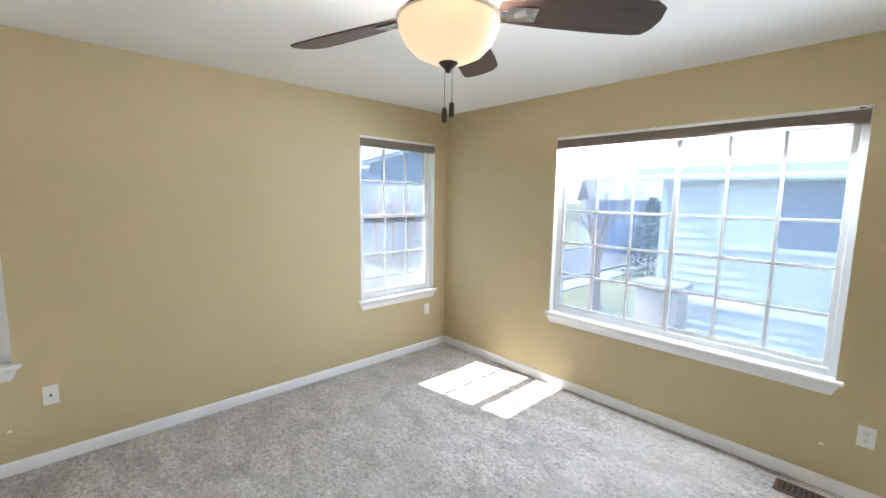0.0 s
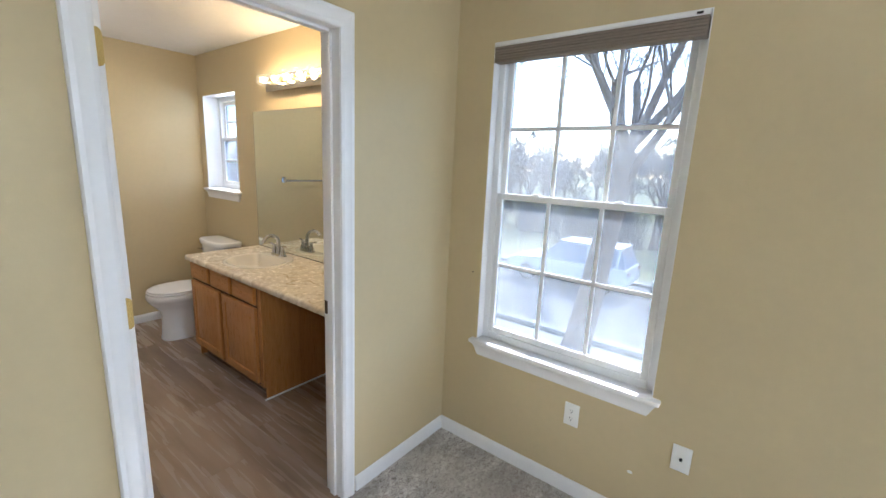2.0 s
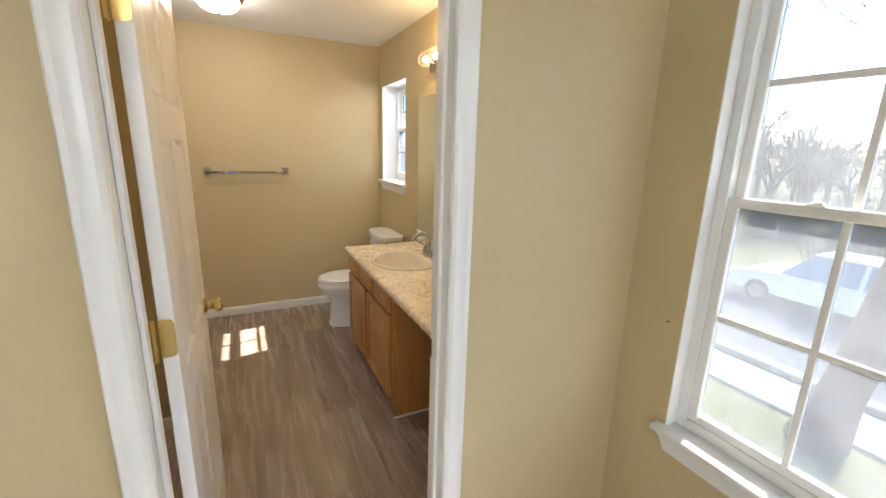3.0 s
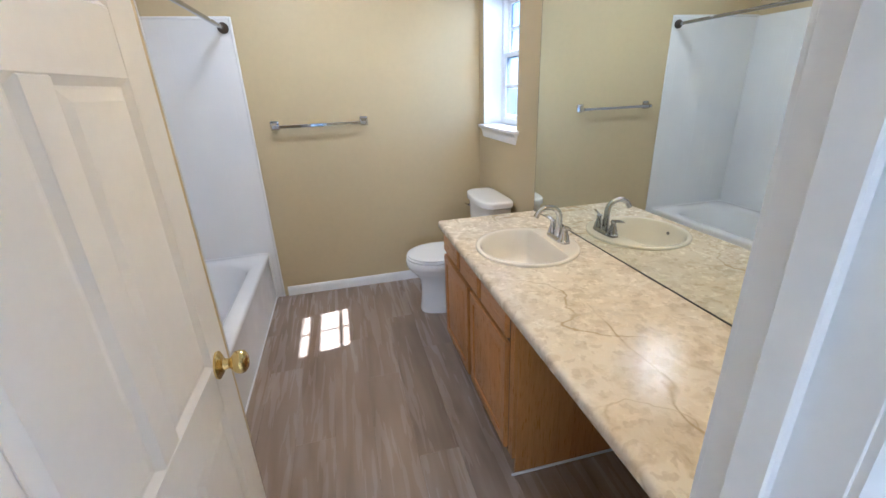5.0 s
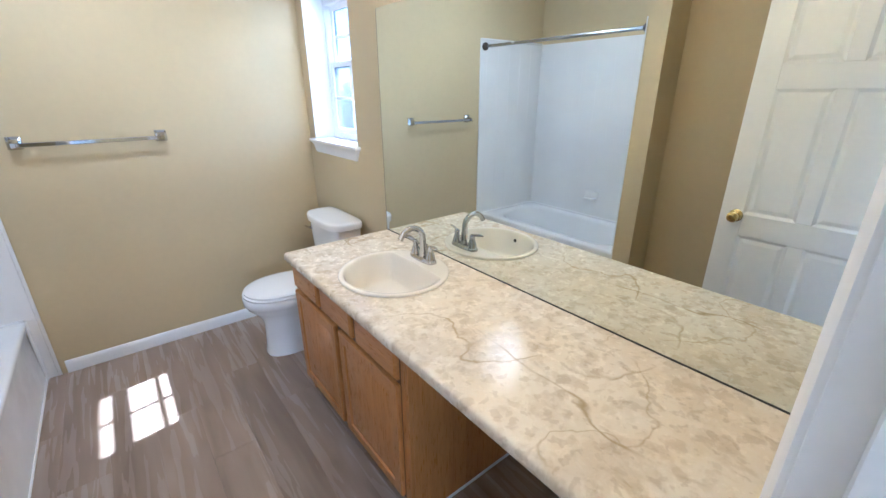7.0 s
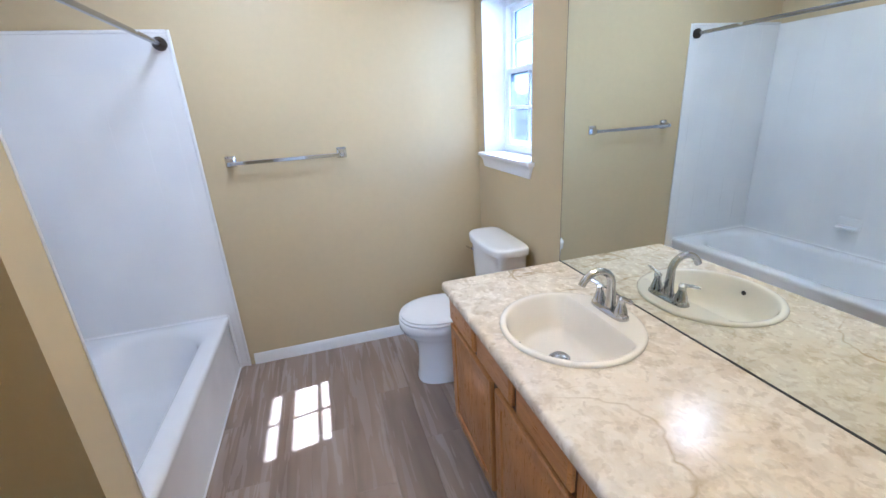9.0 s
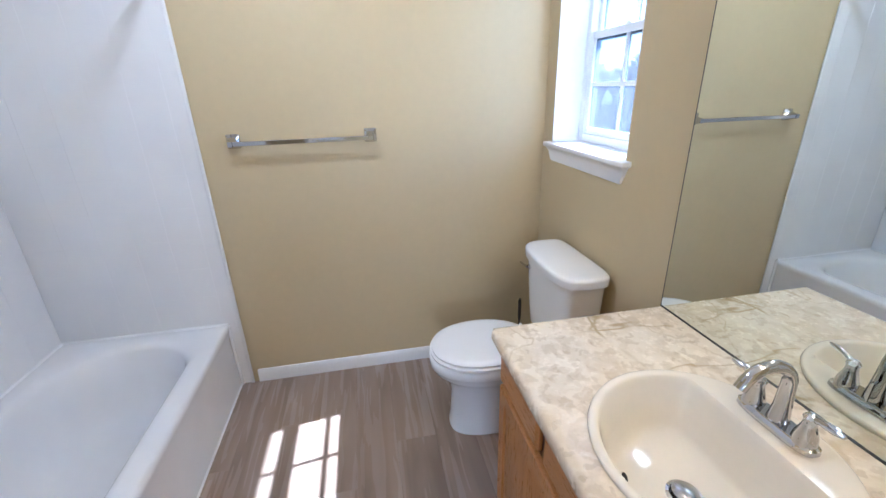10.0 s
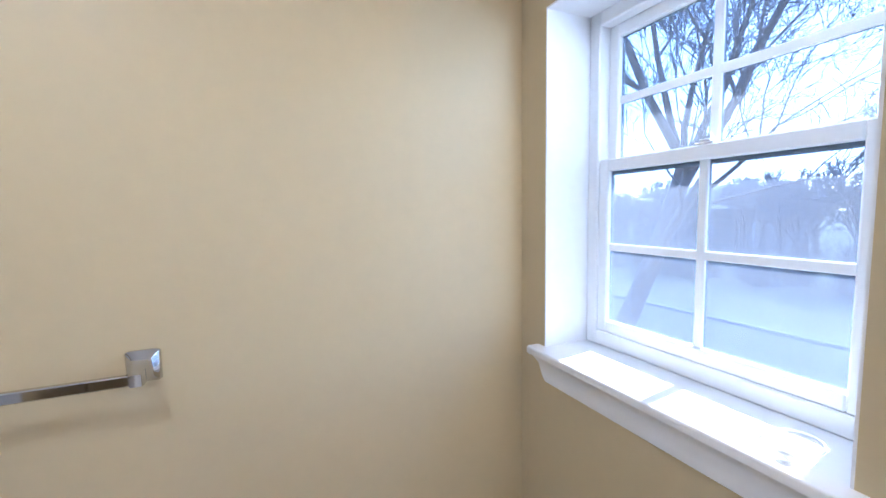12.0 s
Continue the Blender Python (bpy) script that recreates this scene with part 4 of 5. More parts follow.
spec_ = [(-0.40, 0.0, 0.116, 0.240, 2.8), (-0.40, 0.018, 0.114, 0.238, 2.8), (-0.400, 0.05, 0.110, 0.232, 2.6), (-0.400, 0.13, 0.106, 0.228, 2.4), (-0.400, 0.20, 0.108, 0.226, 2.3), (-0.408, 0.25, 0.120, 0.231, 2.2), (-0.428, 0.295, 0.150, 0.246, 2.2), (-0.45, 0.33, 0.174, 0.258, 2.2), (-0.456, 0.352, 0.180, 0.262, 2.2), (-0.457, 0.356, 0.184, 0.265, 2.2), (-0.457, 0.394, 0.186, 0.266, 2.2), (-0.457, 0.400, 0.180, 0.260, 2.2)]
rings(bw, [oval(0, cy, z, rx, ry, 40, pw) for cy, z, rx, ry, pw in spec_])
part("bowl", bw, PORC, toilet, "", 50)
dk = cube(-0.13, 0.13, -0.30, -0.015, 0.30, 0.405, 0.025, 3)
part("deck", dk, PORC, toilet, "", 50)
st = bmesh.new()
rings(st, [oval(0, -0.480, z, r, r * 1.27, 48, 2.15) for z, r in ((0.402, 0.178), (0.404, 0.186), (0.416, 0.188), (0.420, 0.182))])
part("seat", st, SEATW, toilet, "", 50)
ld = bmesh.new()
rings(ld, [oval(0, -0.478, z, r, r * 1.28, 48, 2.15) for z, r in ((0.422, 0.176), (0.424, 0.181), (0.432, 0.182), (0.438, 0.174), (0.441, 0.150), (0.4425, 0.09))])
part("lid", ld, SEATW, toilet, "", 50)
for x in (-0.075, 0.075):
    hb_ = bmesh.new()
    box(hb_, x - 0.022, x + 0.022, -0.275, -0.245, 0.4055, 0.424, 0.005, 2)
    tube(hb_, [(x - 0.026, -0.262, 0.428), (x + 0.026, -0.262, 0.428)], 0.008, 12)
    part("seat_hinge", hb_, SEATW, toilet)
tk = bmesh.new()
rings(tk, [oval(0, cy, z, rx, ry, 44, 5.0) for cy, z, rx, ry in ((-0.112, 0.40, 0.165, 0.075), (-0.112, 0.42, 0.185, 0.085), (-0.112, 0.50, 0.197, 0.090), (-0.114, 0.64, 0.212, 0.094), (-0.115, 0.757, 0.222, 0.096))])
part("tank", tk, PORC, toilet, "", 50)
tl = bmesh.new()


def lid_loop(z, g):
    pts = []
    for i in range(56):
        a = 2 * math.pi * i / 56
        c, s = math.cos(a), math.sin(a)
        x = (0.236 + g) * math.copysign(abs(c) ** 0.33, c)
        y = -0.115 + (0.100 + g) * math.copysign(abs(s) ** (0.4 if s > 0 else 0.62), s)
        if s < 0:
            y -= 0.024 * (1 - (x / 0.24) ** 2)
        pts.append((x, y, z))
    return pts


rings(tl, [lid_loop(0.757, -0.008), lid_loop(0.761, 0.0), lid_loop(0.788, 0.002), lid_loop(0.796, 0.0), lid_loop(0.8005, -0.005), lid_loop(0.8025, -0.012), lid_loop(0.803, -0.04)])
part("tank_lid", tl, PORC, toilet, "", 50)
lv = bmesh.new()
lathe(lv, [(0.013, 0.0), (0.013, 0.008), (0.008, 0.012), (0.001, 0.012)], (-0.150, -0.206, 0.705), 16, "y")
tube(lv, [(-0.150, -0.220, 0.705), (-0.19, -0.226, 0.703), (-0.225, -0.224, 0.700)], [0.006, 0.006, 0.0045], 10)
part("flush_lever", lv, CHROME, toilet, "chrome flush lever")
part("bolt_cap", lathe(bmesh.new(), [(0.014, 0), (0.013, 0.012), (0.006, 0.018), (0.001, 0.019)], (-0.118, -0.30, 0.0), 14), SEATW, toilet)
part("bolt_cap", lathe(bmesh.new(), [(0.014, 0), (0.013, 0.012), (0.006, 0.018), (0.001, 0.019)], (0.118, -0.30, 0.0), 14), SEATW, toilet)

brush = thing("toilet_brush", pose(-2.87, -0.16, 0), "black toilet brush standing in its holder behind the toilet", "toilet brush")
part("holder", lathe(bmesh.new(), [(0.001, 0), (0.045, 0), (0.048, 0.01), (0.042, 0.11), (0.038, 0.11), (0.001, 0.02)]), RUBBER, brush)
part("handle", lathe(bmesh.new(), [(0.005, 0.03), (0.005, 0.28), (0.009, 0.30), (0.009, 0.40), (0.005, 0.415), (0.001, 0.416)], n=14), RUBBER, brush)


# ---------------------------------------------------------------- bathroom: tub and walls
tub = thing("bathtub", pose(-2.293, -2.09, 0), "white acrylic alcove bathtub with a rounded basin", "bathtub")
TX, TY = 0.742, 0.388
tb = bmesh.new()


def tub_loop(ix, iy, z, r, shift=0.0, n=12):
    """A rounded rectangle inset by ix, iy."""
    hx, hy = TX - ix, TY - iy
    pts = []
    for qx, qy, a0 in ((1, 1, 0), (-1, 1, 90), (-1, -1, 180), (1, -1, 270)):
        for k in range(n):
            a = radians(a0 + 90 * k / (n - 1))
            pts.append((qx * (hx - r) + r * math.cos(a) + shift, qy * (hy - r) + r * math.sin(a), z))
    return pts


rings(tb, [tub_loop(0.0, 0.006, 0.0, 0.01), tub_loop(0.0, 0.010, 0.03, 0.01), tub_loop(0.0, 0.014, 0.30, 0.01), tub_loop(0.0, 0.002, 0.345, 0.012), tub_loop(0, 0, 0.365, 0.015), tub_loop(0.004, 0.006, 0.376, 0.02), tub_loop(0.016, 0.018, 0.380, 0.03),
           tub_loop(0.060, 0.066, 0.381, 0.19), tub_loop(0.082, 0.084, 0.378, 0.215), tub_loop(0.100, 0.098, 0.369, 0.23), tub_loop(0.114, 0.108, 0.350, 0.24), tub_loop(0.150, 0.128, 0.24, 0.235), tub_loop(0.19, 0.155, 0.13, 0.21), tub_loop(0.22, 0.18, 0.088, 0.18), tub_loop(0.27, 0.215, 0.066, 0.14), tub_loop(0.40, 0.28, 0.06, 0.06)])
part("shell", tb, ACRYL, tub, "", 55)
part("drain", lathe(bmesh.new(), [(0.03, 0.058), (0.03, 0.066), (0.02, 0.068), (0.001, 0.066)], (0.40, 0, 0)), CHROME, tub, "chrome drain")
for p0, p1 in (((-TX + 0.006, -TY + 0.010, 0.379), (TX - 0.006, -TY + 0.010, 0.379)), ((-TX + 0.008, -TY, 0.379), (-TX + 0.008, TY - 0.004, 0.379)), ((TX - 0.008, -TY, 0.379), (TX - 0.008, TY - 0.004, 0.379)), ((-TX + 0.008, TY - 0.003, 0.376), (-TX + 0.008, TY - 0.003, 0.0))):
    part("caulk_bead", tube(bmesh.new(), [p0, p1], 0.009, 10), ACRYL, tub)
part("caulk_line", tube(bmesh.new(), [(-TX, TY - 0.004, 0.004), (TX, TY - 0.004, 0.004)], 0.005, 8), TRIM, tub, "white caulk line")

sur = thing("tub_surround", pose(-2.293, -2.09, 0.38), "glossy white tub surround with faint scored tile lines", "tub surround")
T0 = 1.58


def tiled(axis, a0, a1, depth, face, z0, z1, cols_n, rows_n):
    """Panel scored into tiles; each tile is a slightly proud plate."""
    step, zs = (a1 - a0) / cols_n, (z1 - z0) / rows_n
    out = []
    for i in range(cols_n):
        for j in range(rows_n):
            g = 0.0008
            u0, u1, w0, w1 = a0 + i * step + g, a0 + (i + 1) * step - g, z0 + j * zs + g, z0 + (j + 1) * zs - g
            d0, d1 = sorted((depth, depth + face * 0.0011))
            out.append((u0, u1, d0, d1, w0, w1) if axis == "x" else (d0, d1, u0, u1, w0, w1))
    return out


pe = part("end_panel", cube(-TX - 0.002, -TX + 0.006, -TY, TY + 0.055, 0.0, T0, 0.002, 1), ACRYL, sur)
pb = part("back_panel", cube(-TX + 0.006, TX, -TY, -TY + 0.008, 0.0, T0, 0.002, 1), ACRYL, sur)
pn = part("near_panel", cube(TX - 0.006, TX + 0.002, -TY + 0.008, TY + 0.055, 0.0, T0, 0.002, 1), ACRYL, sur)
for owner, plates in ((pe, tiled("y", -TY + 0.02, TY - 0.02, -TX + 0.0055, 1, 0.02, 1.55, 5, 10)), (pb, tiled("x", -TX + 0.02, TX - 0.02, -TY + 0.0075, 1, 0.02, 1.55, 9, 10))):
    for a in plates:
        part("tile", cube(*a), ACRYL, owner, "", None)
part("edge_trim", cube(-TX + 0.002, -TX + 0.012, TY + 0.045, TY + 0.062, -0.38, T0 + 0.01, 0.004, 2), ACRYL, sur, "white edge trim")
part("edge_trim", cube(-TX + 0.002, -TX + 0.012, -TY, TY + 0.045, T0 - 0.004, T0 + 0.012, 0.004, 2), ACRYL, sur, "white edge trim")
part("foot_strip", cube(-TX - 0.002, -TX + 0.005, TY, TY + 0.05, -0.38, 0.0, 0.001, 1), ACRYL, sur)

soap = thing("soap_dish", pose(-2.275, -2.468, 0.58), "white ceramic soap dish on the tub surround", "soap dish")
sd = bmesh.new()
box(sd, -0.07, 0.07, 0.0, 0.012, -0.045, 0.045, 0.006, 2)
part("plate", sd, PORC, soap)
part("tray", cube(-0.058, 0.058, 0.010, 0.060, -0.032, -0.012, 0.008, 3), PORC, soap)

rod = thing("shower_rod", pose(-2.293, -1.695, 1.905), "grey steel shower curtain rod with round flanges", "shower rod")
part("tube", tube(bmesh.new(), [(-0.735, 0, 0), (0.735, 0, 0)], 0.0125, 16), STEELG, rod)
for s in (-1, 1):
    fl = bmesh.new()
    lathe(fl, [(0.001, s * 0.741), (0.033, s * 0.741), (0.033, s * 0.722), (0.022, s * 0.708), (0.016, s * 0.700), (0.001, s * 0.700)], (0, 0, 0), 24, "x")
    part("flange", fl, BRONZE, rod, "dark round flange")

towel = thing("towel_bar", pose(-3.038, -1.190, 1.303), "square chrome towel bar on two wall posts", "towel bar")
part("bar", cube(0.052, 0.066, -0.305, 0.305, -0.018, 0.002, 0.002, 1), CHROME, towel)
for y in (-0.306, 0.306):
    pb_ = bmesh.new()
    rings(pb_, [[(x, y - a, lo), (x, y - a * 0.8, lo - a * 0.12), (x, y + a * 0.8, lo - a * 0.12), (x, y + a, lo), (x, y + a, hi), (x, y + a * 0.8, hi + a * 0.12), (x, y - a * 0.8, hi + a * 0.12), (x, y - a, hi)] for x, a, hi, lo in ((0.0, 0.029, 0.027, -0.029), (0.006, 0.029, 0.027, -0.029), (0.010, 0.026, 0.024, -0.027), (0.018, 0.018, 0.017, -0.024), (0.028, 0.0135, 0.011, -0.022), (0.045, 0.0115, 0.006, -0.020), (0.064, 0.0110, 0.0035, -0.0195), (0.070, 0.0095, 0.002, -0.018))])
    post = part("post", pb_, CHROME, towel, "", 40)
    part("set_screw", lathe(bmesh.new(), [(0.004, 0), (0.004, 0.001), (0.001, 0.001)], (0.040, y, -0.0235), 10), DARK, post)

lamp = thing("ceiling_light", pose(-2.24, -1.29, H), "round ceiling light with a nickel rim and frosted dome", "ceiling light")
part("rim", lathe(bmesh.new(), [(0.001, 0), (0.150, 0), (0.152, -0.012), (0.140, -0.030), (0.125, -0.034), (0.001, -0.034)], n=40), NICKEL, lamp, "brushed nickel rim")
part("dome", lathe(bmesh.new(), [(0.126, -0.0345), (0.124, -0.050), (0.105, -0.076), (0.07, -0.094), (0.03, -0.102), (0.001, -0.103)], n=40), DOME, lamp, "frosted glass dome", 60)
part("knob", lathe(bmesh.new(), [(0.010, -0.103), (0.012, -0.110), (0.006, -0.118), (0.001, -0.119)], n=16), BRONZE, lamp)

cord = thing("shade_cord", pose(-2.378, 0.03, 1.2385), "loose white pull cord with a bell end on the sill", "cord")
loop = [(0.035 * math.cos(a) - 0.03, 0.052 * math.sin(a) + 0.012, 0.003) for a in [radians(d) for d in range(-60, 215, 20)]]
part("string", tube(bmesh.new(), loop, 0.0018, 6), PLASTIC, cord)
part("bell", lathe(bmesh.new(), [(0.003, -0.010), (0.007, -0.004), (0.0075, 0.006), (0.003, 0.010)], (-0.012, -0.036, 0.0078), 14, "x"), PLASTIC, cord)


# ---------------------------------------------------------------- floors
# carpet: a sheet with the small ups and downs of its pile
step = 0.0095
nx, ny = int(4.38 / step) + 1, int(3.7 / step) + 1
rng = np.random.default_rng(4)
gx, gy = np.meshgrid(np.linspace(0.0, 4.38, nx), np.linspace(-3.7, 0.0, ny))
hz = rng.random((ny, nx)) * 0.0075 - 0.006
low = rng.random((ny // 6 + 2, nx // 6 + 2))
hz += np.kron(low, np.ones((6, 6)))[:ny, :nx] * 0.002
jx = (rng.random((ny, nx)) - 0.5) * step * 0.7
jy = (rng.random((ny, nx)) - 0.5) * step * 0.7
jx[:, 0] = jx[:, -1] = 0
jy[0] = jy[-1] = 0
co = np.stack([gx + jx, gy + jy, hz], -1).reshape(-1, 3)
idx = np.arange(nx * ny).reshape(ny, nx)
quads = np.stack([idx[:-1, :-1], idx[:-1, 1:], idx[1:, 1:], idx[1:, :-1]], -1).reshape(-1, 4)
me = bpy.data.meshes.new("floor_carpet")
me.vertices.add(len(co))
me.vertices.foreach_set("co", co.ravel())
me.loops.add(quads.size)
me.loops.foreach_set("vertex_index", quads.ravel().astype(np.int32))
me.polygons.add(len(quads))
me.polygons.foreach_set("loop_start", np.arange(0, quads.size, 4, dtype=np.int32))
me.polygons.foreach_set("use_smooth", np.ones(len(quads), dtype=bool))
me.update(calc_edges=True)
me.validate()
me.materials.append(CARPET)
carpet = tagged(new("floor_carpet", me), "greige cut-pile bedroom carpet", "carpet", "", "structure")
part("carpet_rest", cube(0.0, EAST, SOUTH, -3.7, -0.02, -0.001), CARPET, carpet, "", None)

# planks of the bathroom
floor2 = solid("floor_bathroom", cube(-3.038, 0.0, -2.5, 0.0, -0.0138, -0.005), DARK, "grey-brown wood-look vinyl plank floor", "floor", "structure", None)
PW, PL = 0.180, 1.22
plank_mesh = {}
random.seed(7)
y, row = 0.0, 0
while y > -1.92:
    x = -3.038 - (0.0, 0.41, 0.83, 0.2, 0.62)[row % 5]
    y1 = max(y - PW, -1.92)
    while x < 0.0:
        a, b = max(x, -3.038), min(x + PL, 0.0)
        if b - a > 0.02:
            key = (round(b - a, 3), round(y - y1, 3))
            if key not in plank_mesh:
                plank_mesh[key] = finish("plank", cube(0, b - a - 0.0004, y1 - y + 0.0004, 0, -0.005, 0.0, 0.0006, 1), PLANK, 20)
            ob = new("plank", plank_mesh[key])
            ob.parent = floor2
            ob.matrix_basis = pose(a, y, 0)
        x += PL
    y, row = y - PW, row + 1


# ---------------------------------------------------------------- outdoors
G = -2.75
solid("ground", cube(-400, 400, -400, 400, G - 0.5, G), GRASS, "spring lawn around the houses", "ground", "structure", None)
solid("road", cube(-120, 120, 8.6, 15.0, G - 0.2, G + 0.02), ROAD, "worn grey residential street", "road", "structure", None)
solid("pavement", cube(-120, 120, 6.9, 8.1, G - 0.2, G + 0.06), CONC, "pale concrete pavement along the street", "pavement", "structure", None)
solid("kerb", cube(-120, 120, 8.3, 8.6, G - 0.2, G + 0.14, 0.03, 2), CONC, "pale concrete kerb", "kerb", "structure", None)
solid("kerb", cube(-120, 120, 15.0, 15.3, G - 0.2, G + 0.14, 0.03, 2), CONC, "pale concrete kerb", "kerb", "structure", None)
solid("side_street", cube(19.5, 26.0, 15.0, 120, G - 0.2, G + 0.015), ROAD, "grey side street", "road", "structure", None)
solid("driveway", cube(11.5, 15.5, 2.0, 6.9, G - 0.2, G + 0.03), CONC, "pale concrete driveway", "driveway", "structure", None)


def bare_tree(name, at, height, radius, seed, label, lean=(0, 0), depth=5, twigs=True, first=0.35, group="", floor_r=0.005):
    """A leafless tree: a tapered trunk that forks into limbs, branches and twigs."""
    rnd = random.Random(seed)
    root = thing(name, at, label, "tree", group)
    foot = at.translation
    trunk, limbs, fine = bmesh.new(), bmesh.new(), bmesh.new()

    def grow(p, d, length, r, level):
        n = 5 if level == 0 else 4
        pts, rad, q, e = [p], [r], p.copy(), d.copy()
        end = r * (0.62 if level < 2 else 0.45)
        for i in range(n):
            e = (e + Vector((rnd.uniform(-1, 1), rnd.uniform(-1, 1), rnd.uniform(-0.4, 0.7))) * (0.05 if level == 0 else 0.17)).normalized()
            q = q + e * (length / n)
            pts.append(q.copy())
            rad.append(r + (end - r) * (i + 1) / n)
        w = foot + q
        if level and -3.9 < w.x < 5.6 and w.y < 1.6 and w.z < 4.5:
            return
        if any(-3.2 < (foot + v).x + 0.153 * (foot + v).y < -2.0 and 0.7 < (foot + v).z - 1.09 * (foot + v).y < 2.4 for v in pts):
            return
        if level == 0:
            rad[0] *= 1.35
        if level >= 3:
            rad = [max(v, floor_r * (0.8 if level == depth else 1.0)) for v in rad]
        bm = trunk if level == 0 else limbs if level < 3 else fine
        tube(bm, pts, rad, 12 if level == 0 else 7 if level < 3 else 4)
        if level >= depth:
            return
        kids = 7 if level == 0 else rnd.choice((3, 4) if depth < 6 else (4, 5)) if level < depth - 1 else rnd.choice((4, 5))
        for k in range(kids):
            spot = n if k < 2 else rnd.randint(max(1, n // 2), n)
            if level == 0 and k >= 4:
                spot = rnd.randint(3, n)
            a = rnd.uniform(0, 2 * math.pi)
            side = e.orthogonal().normalized()
            side = Matrix.Rotation(a, 3, e) @ side
            spread = rnd.uniform(0.35, 0.85) if level else rnd.uniform(0.35, 0.7)
            nd = (e * (1 - spread * 0.35) + side * spread + Vector((0, 0, 0.12))).normalized()
            grow(pts[spot], nd, length * rnd.uniform(0.5, 0.72) * (0.8 if level == 0 else 1), rad[spot] * (rnd.uniform(0.42, 0.6) if level < 2 else rnd.uniform(0.5, 0.72)), level + 1)

    grow(Vector((0, 0, -0.1)), Vector((lean[0], lean[1], 1)).normalized(), height * first, radius, 0)
    part("trunk", trunk, BARK, root, "", 60)
    part("limbs", limbs, BARK, root, "", 60)
    tagged(part("twigs", fine, TWIG, root, "", 60), kind="stuff")
    return root


bare_tree("street_tree", pose(-1.47, 6.5, G), 11.5, 0.30, 11, "tall leafless pale-barked street tree before the windows", (0.16, 0.02), 6, first=0.42)
bare_tree("street_tree", pose(16.9, 4.5, G), 9.0, 0.26, 5, "leafless pale tree on the lawn beyond the drive", (0.12, 0.05), 5, first=0.3)
bare_tree("street_tree", pose(-9.45, 6.4, G), 10.0, 0.24, 23, "leafless forked tree leaning beside the bathroom window", (0.44, 0.0), 6, first=0.56)
far = bare_tree("far_tree", pose(-9, 27, G), 9.0, 0.12, 31, "leafless tree in the thicket across the street", (0.05, 0), 5, first=0.15, group="thicket trees", floor_r=0.009)
random.seed(3)
for i in range(96):
    x = -64 + i * 0.82 + random.uniform(-1, 1)
    s = random.uniform(1.7, 2.5)
    t_ = copy_thing(far, pose(x, random.uniform(24, 44), G, 0, 0, random.uniform(0, 360)))
    t_.scale = (s, s, s)


def shrub(at, r, seed, label, mat=TWIG):
    """A low bush of many crossing stems."""
    rnd = random.Random(seed)
    root = thing("shrub", at, label, "shrub", "shrubs")
    b = bmesh.new()
    for k in range(90):
        a, tilt = rnd.uniform(0, 6.283), rnd.uniform(0.1, 0.95)
        d = Vector((math.cos(a) * tilt, math.sin(a) * tilt, 1)).normalized()
        p = Vector((rnd.uniform(-0.25, 0.25) * r, rnd.uniform(-0.25, 0.25) * r, -0.05))
        q = p + d * r * rnd.uniform(0.5, 1.0)
        s = q + (d + Vector((rnd.uniform(-1, 1), rnd.uniform(-1, 1), rnd.uniform(-0.2, 0.6))) * 0.8).normalized() * r * 0.5
        tube(b, [p, q, s], [0.014, 0.009, 0.003], 4)
        for _ in range(3):
            f = p.lerp(q, rnd.uniform(0.5, 1))
            tube(b, [f, f + Vector((rnd.uniform(-1, 1), rnd.uniform(-1, 1), rnd.uniform(0, 1))).normalized() * r * 0.35], [0.006, 0.002], 3)
    tagged(part("stems", b, mat, root, "", 60), kind="stuff")
    return root


bush = shrub(pose(-6.5, 19.5, G), 2.4, 2, "tangle of bare brown shrub stems across the street")
for i in range(44):
    x = -56 + i * 1.4
    copy_thing(bush, pose(x + random.uniform(-0.6, 0.6), random.uniform(23, 27), G, 0, 0, random.uniform(0, 360)))


def juniper(at, h, seed):
    rnd = random.Random(seed)
    root = thing("juniper", at, "dense dark green juniper beside the drive", "shrub", "junipers")
    b = bmesh.new()
    for k in range(900):
        z = rnd.random() ** 1.3
        rad = (1 - z) * 0.42 * h * rnd.uniform(0.55, 1.05) + 0.05
        a = rnd.uniform(0, 6.283)
        p = Vector((math.cos(a) * rad, math.sin(a) * rad, z * h))
        d = Vector((math.cos(a), math.sin(a), rnd.uniform(0.2, 1.3))).normalized() * h * 0.07
        sd_ = d.cross(Vector((0, 0, 1))).normalized() * h * 0.035
        b.faces.new([b.verts.new(v) for v in (p - sd_, p + d * 0.3, p + sd_, p + d)])
    tagged(part("foliage", b, NEEDLE, root, "", None), kind="stuff")
    part("stem", tube(bmesh.new(), [(0, 0, -0.05), (0, 0, h * 0.8)], [0.07, 0.02], 8), BARK, root)


juniper(pose(26, 5.9, G), 4.4, 1)
juniper(pose(20.5, 18.6, G), 1.5, 4)


